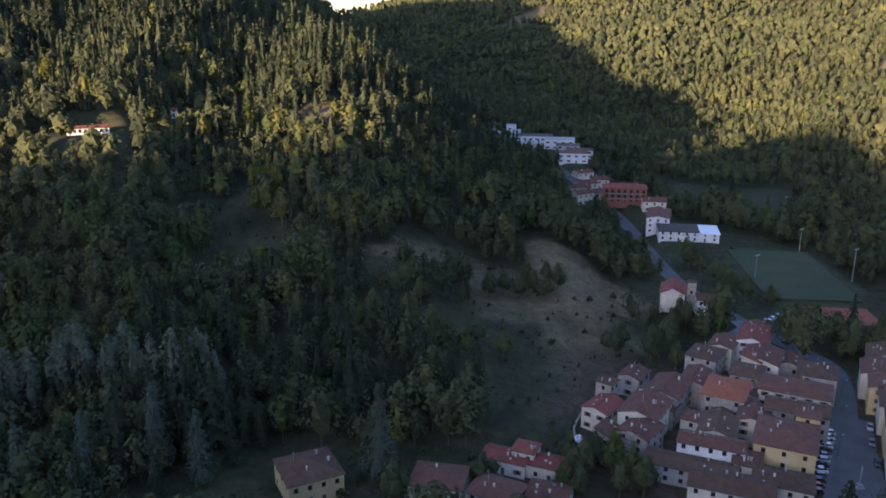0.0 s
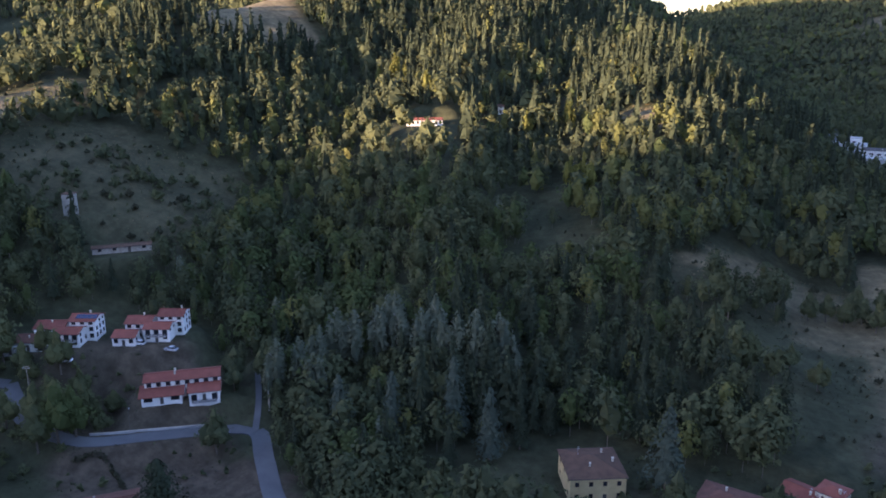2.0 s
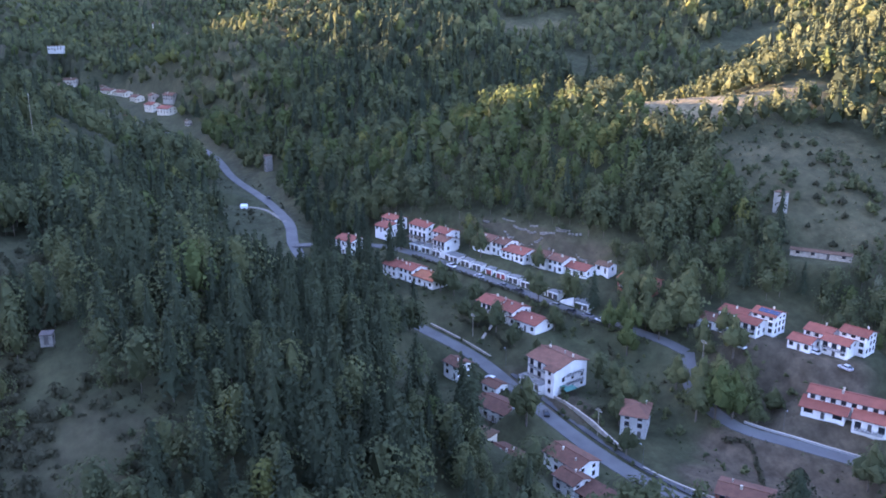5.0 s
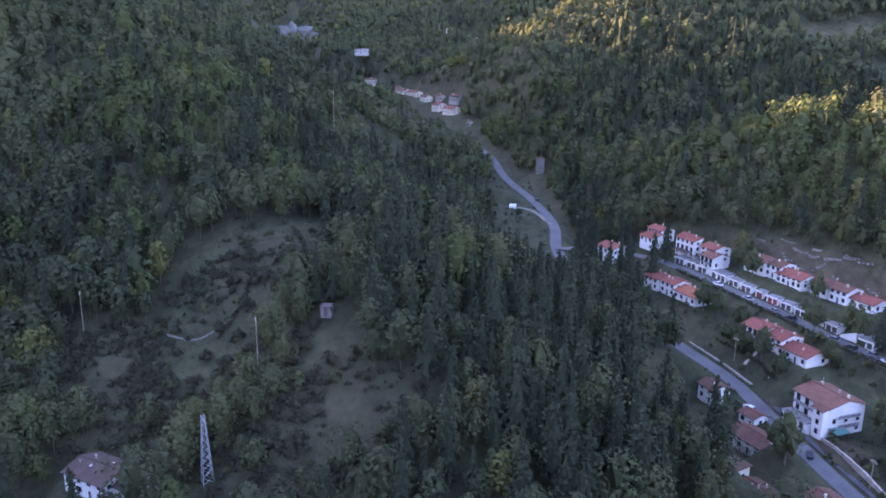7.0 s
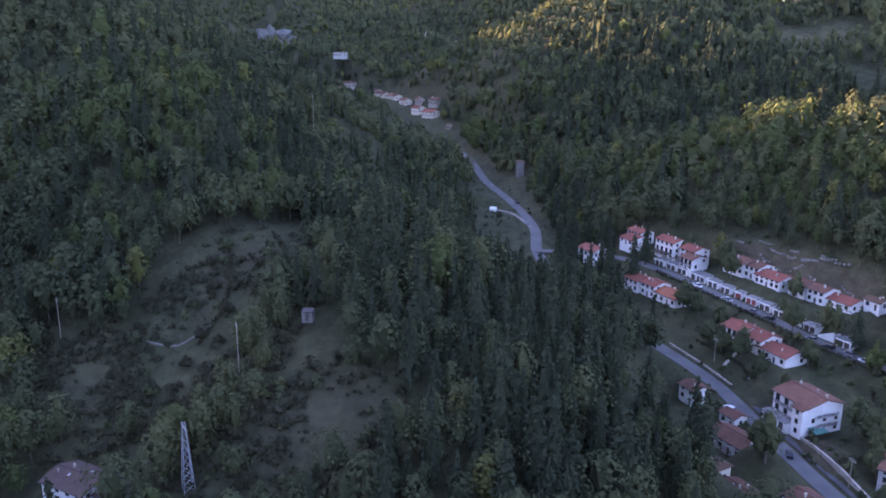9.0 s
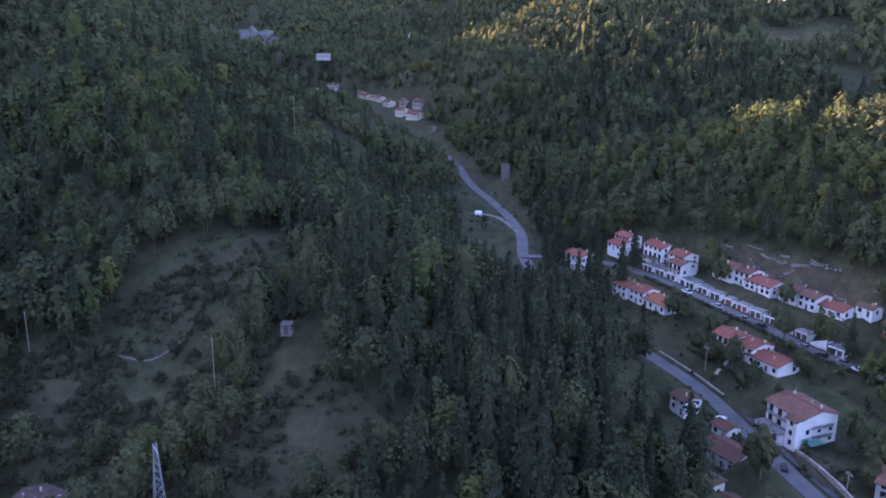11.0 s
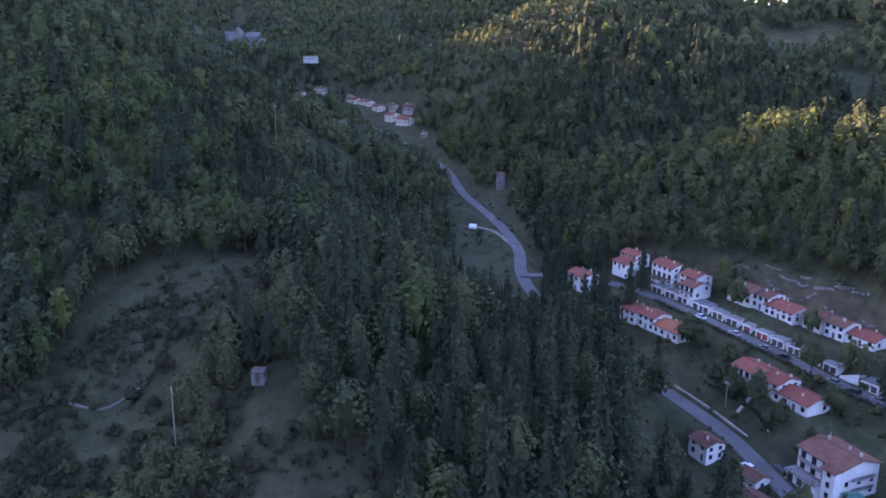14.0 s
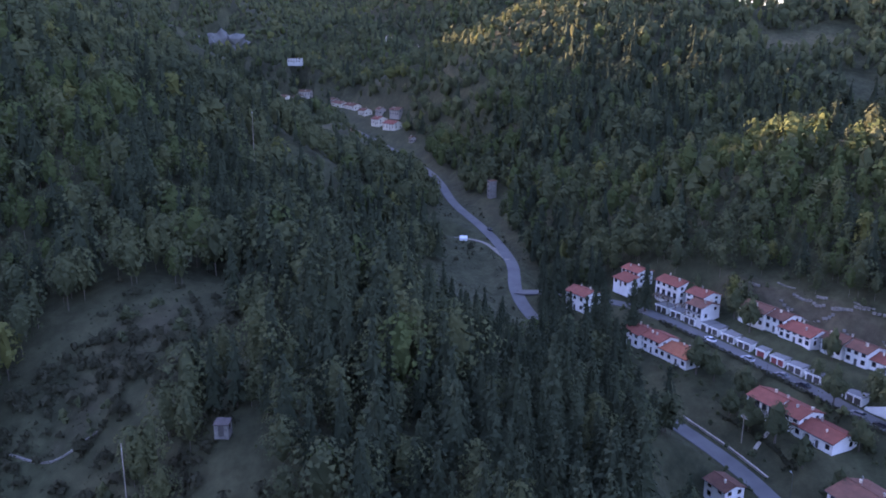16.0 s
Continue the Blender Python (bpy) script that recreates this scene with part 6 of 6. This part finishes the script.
def rough_grass(spots, count, size, mat, label):
    """Tufts and weeds: small upright blades in bunches."""
    p = clear_of(scatter_in(spots, count), 0.3)
    z = ground(p[:, 0], p[:, 1]) + size * 0.25
    nn = np.c_[rng.normal(0, 1, (len(p), 2)), rng.normal(0.5, 0.3, len(p))]
    v, f = flakes(np.c_[p, z], nn, size)
    tagged(new("rough_grass", numpy_mesh("rough_grass", v, f, [mat])), label, "grass", kind="stuff")


rough_grass([s for s in near_spots if s in TURF] + gardens, 55, 0.5, M_BUSH, "rough green grass tufts and weeds")
rough_grass([s for s in near_spots if s in DRY], 45, 0.55, M_STRAW, "dry straw-coloured grass tufts")


def hedge(points, h, label):
    line = along(points, 0.8)
    n = len(line)
    reps = np.repeat(line, 16, axis=0) + rng.uniform(-0.55, 0.55, (n * 16, 2))
    z = ground(reps[:, 0], reps[:, 1]) + rng.uniform(0.05, 1.0, n * 16) * h
    v, f = flakes(np.c_[reps, z], np.tile((0, 0, 0.4), (n * 16, 1)), 0.55)
    tagged(new("hedge", numpy_mesh("hedge", v, f, [M_BUSH])), label, "hedge", kind="stuff")


hedge([(-211, 135.5), (-232, 121.8), (-256, 110.6), (-278, 99.8), (-301, 88)], 1.3, "clipped dark hedge along the terrace road")
hedge([(-262, 107), (-254, 92)], 1.0, "garden hedge between two plots")
hedge([(-283, 97), (-275, 84)], 1.0, "garden hedge between two plots")
hedge([(-240, 118), (-226, 96)], 1.0, "garden hedge between two plots")
hedge([(-212, 128), (-190, 120), (-182, 104)], 1.1, "garden hedge beside the large white house")
hedge([(-132, 126), (-152, 138), (-160, 134)], 0.9, "low hedge round the dug garden plot")
hedge([(-225, 98), (-238, 96), (-250, 90)], 1.2, "garden hedge below the white houses")
hedge([(-236, -64), (-222, -60), (-208, -60), (-198, -64)], 1.6, "bramble hedge between terraced fields")
hedge([(-246, -52), (-232, -46), (-220, -46)], 1.8, "bramble hedge between terraced fields")


# ---- walls and terraces ----------------------------------------------------------------
def block_mesh(i):
    def make():
        r = random.Random(i)
        s = Shape()
        v = [(x + r.uniform(-0.04, 0.04), y + r.uniform(-0.04, 0.04), z + r.uniform(-0.04, 0.04)) for z in (0, 0.42) for y in (-0.28, 0.28) for x in (-0.5, 0.5)]
        s.add(v, [(0, 2, 3, 1), (4, 5, 7, 6), (0, 1, 5, 4), (2, 6, 7, 3), (0, 4, 6, 2), (1, 3, 7, 5)])
        return s.mesh("stone", M_RUIN)
    return shared(("block", i), make)


def stone_wall(points, courses, label, name="stone_wall", mat=None):
    line = along(points, 1.06)
    x0, y0 = line[0]
    z0 = float(ground(x0, y0))
    top = thing(name, label, "wall", x0, y0, z0, 0, "dry stone walls")
    s = Shape()
    for i in range(len(line) - 1):
        (ax, ay), (bx, by) = line[i], line[i + 1]
        a = math.atan2(by - ay, bx - ax)
        gz = float(ground((ax + bx) / 2, (ay + by) / 2))
        for c in range(courses):
            ob = part("stone", block_mesh((i * 3 + c) % 7), top)
            ob.matrix_basis = pose((ax + bx) / 2 - x0, (ay + by) / 2 - y0, gz - z0 - 0.12 + 0.42 * c, 0, 0, math.degrees(a) + random.uniform(-3, 3))
    return top


random.seed(5)
for k in range(26):
    u, v = random.uniform(-26, 26), random.uniform(-6, 9)
    c, s = math.cos(radians(33)), math.sin(radians(33))
    x, y, n = -284 + u * c - v * s, 131 + u * s + v * c, random.uniform(3.0, 7.5)
    a = radians(33 + random.uniform(-9, 9))
    d = (math.cos(a) * n / 2, math.sin(a) * n / 2)
    stone_wall([(x - d[0], y - d[1]), (x + 0.2, y - 0.3), (x + d[0], y + d[1])], random.choice((1, 2, 2)), "short tumbled dry-stone terrace wall above the houses")


def low_wall(points, h, thick, mat, label, name="boundary_wall", cap=None):
    """A continuous low wall with a coping that follows the ground."""
    line = along(points, 2.0)
    z = ground(line[:, 0], line[:, 1])
    t = np.gradient(line, axis=0)
    t /= np.linalg.norm(t, axis=1)[:, None]
    top = tagged(new(name, ribbon(line, z, 0, thick, h, h + 0.8, mat, name)), label, "wall")
    part("coping", ribbon(line, z, 0, thick + 0.14, h + 0.08, 0.08, cap or M_STONE, "coping"), top)
    return top


foot = along([(-128, 120.6, -9.5), (-149, 110.9, -8.8), (-170, 103.7, -7.5), (-197, 97.4, -5.1), (-214, 94.6, -3.7)], 3.0)
tagged(new("footpath", ribbon(foot[:, :2], foot[:, 2], 0, 1.7, 0.26, 0.6, M_FOOTPATH, "footpath")), "dark asphalt footpath beside the main road", "pavement", kind="structure")
low_wall([(-166, 106.2), (-180, 103.6), (-192, 101), (-199, 99.6)], 0.9, 0.4, M_STONE, "long grey stone wall beside the main road")
low_wall([(-226, 92), (-240, 87.5), (-256, 81)], 0.7, 0.4, M_STONE, "long grey stone wall beside the main road")
low_wall([(-164, 143.6), (-150, 154.4), (-139, 163.4)], 0.6, 0.35, M_CONCRETE, "pale concrete kerb wall along the side road")
low_wall([(-131, 124.5), (-148, 112.5), (-158, 107.5)], 0.5, 0.3, M_STONE, "low stone wall of the vegetable plot")
low_wall([(-204, -80), (-200, -70), (-204, -62)], 0.3, 0.3, M_RUIN, "grey curved field wall on the spur", cap=M_RUIN)
low_wall([(44, 190), (38, 200), (38, 210), (42, 220)], 1.0, 0.4, M_STONE, "curved old stone garden wall by the town")
low_wall([(-247, 112), (-240, 98), (-236, 93)], 0.12, 0.9, M_STONE, "pale paved garden path edge")


# ---- cars -------------------------------------------------------------------------------
def car(x, y, turn, colour, estate=False, z=None):
    names = ("white", "silver", "black", "blue", "red", "grey")
    top = thing("car", "%s parked %s" % (names[colour], "estate car" if estate else "hatchback car"), "car", x, y, (float(ground(x, y)) if z is None else z) + 0.02, turn, "parked cars")
    body = shared(("carbody", colour), lambda: prism([(-2.05, 0.32), (-2.1, 0.62), (-1.95, 0.86), (-0.95, 0.95), (2.0, 0.92), (2.08, 0.55), (2.02, 0.30)], 0.86, M_BODY[colour], "body"))
    part("body", body, top)
    cab = [(-1.15, 0.93), (-0.45, 1.42), (1.45 if estate else 0.95, 1.45), (1.95, 0.92)]
    part("cabin", shared(("cab", estate), lambda: prism(cab, 0.74, M_GLASS, "cabin")), top)
    part("roof", shared(("carroof", colour, estate), lambda: prism([(-0.42, 1.40), (-0.38, 1.47), (1.40 if estate else 0.90, 1.50), (1.48 if estate else 1.0, 1.41)], 0.72, M_BODY[colour], "roof")), top)
    for wx in (-1.3, 1.3):
        for wy in (-0.78, 0.78):
            w = part("wheel", shared("tyre", lambda: Shape().tube((0, -0.1, 0), (0, 0.1, 0), 0.31, 0.31, 12).mesh("wheel", M_TYRE)), top, (wx, wy, 0.31))
            part("rim", shared("rim", lambda: Shape().tube((0, -0.11, 0), (0, 0.11, 0), 0.18, 0.18, 8).mesh("rim", M_RIM)), w)
    for wy in (-0.6, 0.6):
        part("headlight", shared("lamp", lambda: Shape().box(-0.05, 0.03, -0.16, 0.16, -0.07, 0.07).mesh("headlight", M_RIM)), top, (-2.06, wy, 0.68))
    return top


M_BODY = PAINTS


def prism(profile, half, mat, name):
    """A side profile drawn in x and z, given width and slightly narrower at its top."""
    zs = [p[1] for p in profile]
    lo, hi = min(zs), max(zs)
    s = Shape()
    k = len(profile)
    v = []
    for sy in (-1, 1):
        v += [(x, sy * half * (1 - 0.13 * (z - lo) / (hi - lo)), z) for x, z in profile]
    f = [tuple(range(k)), tuple(range(k, 2 * k))[::-1]] + [(i, i + k, (i + 1) % k + k, (i + 1) % k) for i in range(k)]
    return s.add(v, f).mesh(name, mat)


for x, y, turn, colour, est in ((-186, 158, 20, 0, True), (-179.5, 178, 60, 0, False), (-176, 177.2, 10, 0, True), (-166, 180, 8, 1, False), (-189, 94.5, -20, 2, False), (-286, 99.2, 28, 0, False), (-272, 105.6, 28, 1, False),
                                (-261, 111, 28, 5, False), (-255, 114.5, 28, 2, False), (-239, 121.5, 30, 5, True), (-233, 124.5, 30, 2, True), (-223, 131, 60, 0, False), (-228, 128.6, 34, 5, False), (-197, 160.5, 16, 2, False),
                                (-212, 86.5, 20, 0, True), (-444, 47, 10, 2, False)):
    car(x, y, turn, colour, est)
for i in range(13):
    car(94.0 + 1.42 * i, 178.6 + 2.5 * i, -12 + 3 * math.sin(i * 2.1), (2, 4, 2, 5, 0, 2, 0, 1, 2, 0, 1, 0, 1)[i], i % 3 == 0, -10.42)
for x, y, turn, colour in ((117, 192, 64, 2), (121, 203, 64, 5), (125, 212, 64, 1), (97, 246, 60, 0), (131, 300, 40, 0), (134, 303, 40, 2), (137, 306, 40, 5), (141, 309, 40, 0), (127, 297, 40, 4)):
    car(x, y, turn, colour, False)


# ---- poles, pylon, lamps ------------------------------------------------------------------
def utility_pole(x, y, h, label="weathered timber utility pole with crossarm and insulators"):
    top = thing("utility_pole", label, "pole", x, y, float(ground(x, y)), 20, "utility poles")
    part("pole", Shape().tube((0, 0, -1), (0, 0, h), 0.13, 0.09, 8).mesh("pole", M_WOODPOLE), top)
    part("crossarm", Shape().box(-1.1, 1.1, -0.07, 0.07, h - 0.9, h - 0.75).mesh("crossarm", M_WOODPOLE), top)
    part("crossarm", Shape().box(-0.8, 0.8, -0.07, 0.07, h - 0.3, h - 0.18).mesh("crossarm", M_WOODPOLE), top)
    for u in (-1.0, -0.5, 0.5, 1.0):
        part("insulator", shared("insul", lambda: Shape().tube((0, 0, 0), (0, 0, 0.28), 0.09, 0.05, 8).mesh("insulator", M_CONCRETE)), top, (u, 0, h - 0.75))
    return top


utility_pole(-182, -49.5, 34.3 - float(ground(-182, -49.5)))
utility_pole(-168.6, 19.6, 37.7 - float(ground(-168.6, 19.6)))
utility_pole(-214, -108, 12)
utility_pole(-376, -57, 76.0 - float(ground(-376, -57)), "tall slender pole rising above the wooded spur")
for x, y in ((-240, 91), (-175, 103.5), (-190, 148)):
    utility_pole(x, y, 8.0, "roadside timber pole with crossarm")

pylon = thing("pylon", "grey lattice steel pylon on the lower slope", "pylon", -151, -54, float(ground(-151, -54)), 30)
for sx in (-1, 1):
    for sy in (-1, 1):
        part("leg", Shape().tube((sx * 1.2, sy * 1.2, -0.5), (sx * 0.3, sy * 0.3, 16), 0.09, 0.06, 5).mesh("leg", M_METAL), pylon)
for i in range(9):
    w0, w1 = 1.2 - 0.9 * i / 9, 1.2 - 0.9 * (i + 1) / 9
    z0, z1 = 16 * i / 9, 16 * (i + 1) / 9
    s = Shape()
    for (ax, ay), (bx, by) in (((-1, -1), (1, -1)), ((1, -1), (1, 1)), ((1, 1), (-1, 1)), ((-1, 1), (-1, -1))):
        s.tube((ax * w0, ay * w0, z0), (bx * w1, by * w1, z1), 0.045, 0.045, 4).tube((bx * w0, by * w0, z0), (ax * w1, ay * w1, z1), 0.045, 0.045, 4)
    part("bracing", s.mesh("bracing", M_METAL), pylon)
part("crossarm", Shape().box(-2.2, 2.2, -0.1, 0.1, 14.6, 14.8).mesh("crossarm", M_METAL), pylon)


def floodlight(x, y, h):
    top = thing("floodlight_mast", "tall grey floodlight mast beside the football pitch", "light mast", x, y, float(ground(x, y)), 30, "floodlight masts")
    part("mast", Shape().tube((0, 0, -0.5), (0, 0, h), 0.22, 0.12, 8).mesh("mast", M_METAL), top)
    part("crossbar", Shape().box(-1.3, 1.3, -0.08, 0.08, h - 0.2, h).mesh("crossbar", M_METAL), top)
    for u in (-1.0, -0.35, 0.35, 1.0):
        part("lamp", shared("flood", lambda: Shape().box(-0.25, 0.25, -0.2, 0.2, -0.3, 0.15).mesh("lamp", M_METAL)), top, (u, -0.2, h + 0.15))


for x, y, h in ((141, 346, 11.0), (183, 342, 15.0), (183, 397, 12.0), (205, 470, 13.0)):
    floodlight(x, y, h)


def street_lamp(x, y, h=6.5):
    top = thing("street_lamp", "slim grey street lamp with small head", "street lamp", x, y, float(ground(x, y)), random.uniform(0, 360), "street lamps")
    part("post", Shape().tube((0, 0, -0.3), (0, 0, h), 0.06, 0.04, 7).mesh("post", M_RAIL), top)
    part("arm", Shape().tube((0, 0, h), (1.0, 0, h + 0.2), 0.04, 0.035, 6).mesh("arm", M_RAIL), top)
    part("head", Shape().box(0.8, 1.4, -0.13, 0.13, h + 0.14, h + 0.26).mesh("head", M_METAL), top)


for x, y in ((-158, 107.3), (-218, 94), (-156, 150.2), (-262, 107), (119, 214), (126, 232), (108, 196)):
    street_lamp(x, y)
monument = thing("monument", "pale stone column on a stepped base in the square", "monument", 106.5, 181, -10.4, 0)
part("base", Shape().box(-1.0, 1.0, -1.0, 1.0, -0.2, 0.3).box(-0.6, 0.6, -0.6, 0.6, 0.3, 1.0).mesh("base", M_KERB), monument)
part("column", Shape().tube((0, 0, 1.0), (0, 0, 6.0), 0.22, 0.16, 10).mesh("column", M_KERB), monument)


# ---- tents, shed, courts, rock ------------------------------------------------------------
def tent(x, y, turn):
    top = thing("tent", "small white ridge tent in a garden", "tent", x, y, float(ground(x, y)), turn, "white tents")
    s = Shape()
    s.slab([(-1.8, -1.5, 1.3), (1.8, -1.5, 1.3), (1.8, 0, 2.3), (-1.8, 0, 2.3)], 0.05).slab([(1.8, 1.5, 1.3), (-1.8, 1.5, 1.3), (-1.8, 0, 2.3), (1.8, 0, 2.3)], 0.05)
    part("canopy", s.mesh("canopy", M_CANVAS), top)
    for sy in (-1.48, 1.48):
        part("side", Shape().box(-1.75, 1.75, sy - 0.02, sy + 0.02, -0.1, 1.3).mesh("side", M_CANVAS), top)


tent(37, 202, 30)
tent(38.5, 196.5, 50)
# this one is a white shed, drawn in the tent's shape
tent(-183, 83.5, 15)
tent(-424, 32, 80)


def court(x, y, w, d, turn, mat, name, label):
    z = float(ground(x, y))
    top = tagged(new(name, Shape().box(-w / 2, w / 2, -d / 2, d / 2, -1.5, 0.12).mesh(name, mat)), label, "court", kind="structure")
    top.matrix_basis = pose(x, y, z + 0.25, 0, 0, turn)
    return top


court(158, 299, 25, 19, -8, M_CLAY, "clay_court", "red clay tennis court")
court(159, 353, 74, 38, 84, M_PITCH, "football_pitch", "green grass football pitch")
court(116, 289, 18, 11, 62, M_PAVING, "paved_yard", "grey paved yard beside the church")
square = along([(96, 164), (104, 178), (113, 200), (121, 219)], 3.0)
tagged(new("town_square", ribbon(square, np.full(len(square), -10.6), 0.5, 17.0, 0.10, 0.6, M_ASPHALT, "town_square")), "grey paved town square beside the street", "pavement", kind="structure")


def crag(x, y, w, h, label):
    """A pale broken cliff of stacked ledges."""
    z = float(ground(x, y))
    top = thing("crag", label, "rock", x, y, z, 100)
    r = random.Random(3)
    for i in range(16):
        s = Shape()
        cx, cy, cz = r.uniform(-w / 2, w / 2), r.uniform(-8, 8), r.uniform(-4, h * 0.7)
        v = ICO_V * np.array((r.uniform(8, 15), r.uniform(6, 10), r.uniform(6, 14))) * np.array([[r.uniform(0.75, 1.2)] for _ in range(12)])
        s.add([tuple(p) for p in v], [tuple(int(q) for q in f) for f in ICO_F])
        part("ledge", s.mesh("ledge", M_ROCK), top, (cx, cy, cz))


crag(-1292, -246, 80, 30, "pale rocky cliff on the far wooded slope")
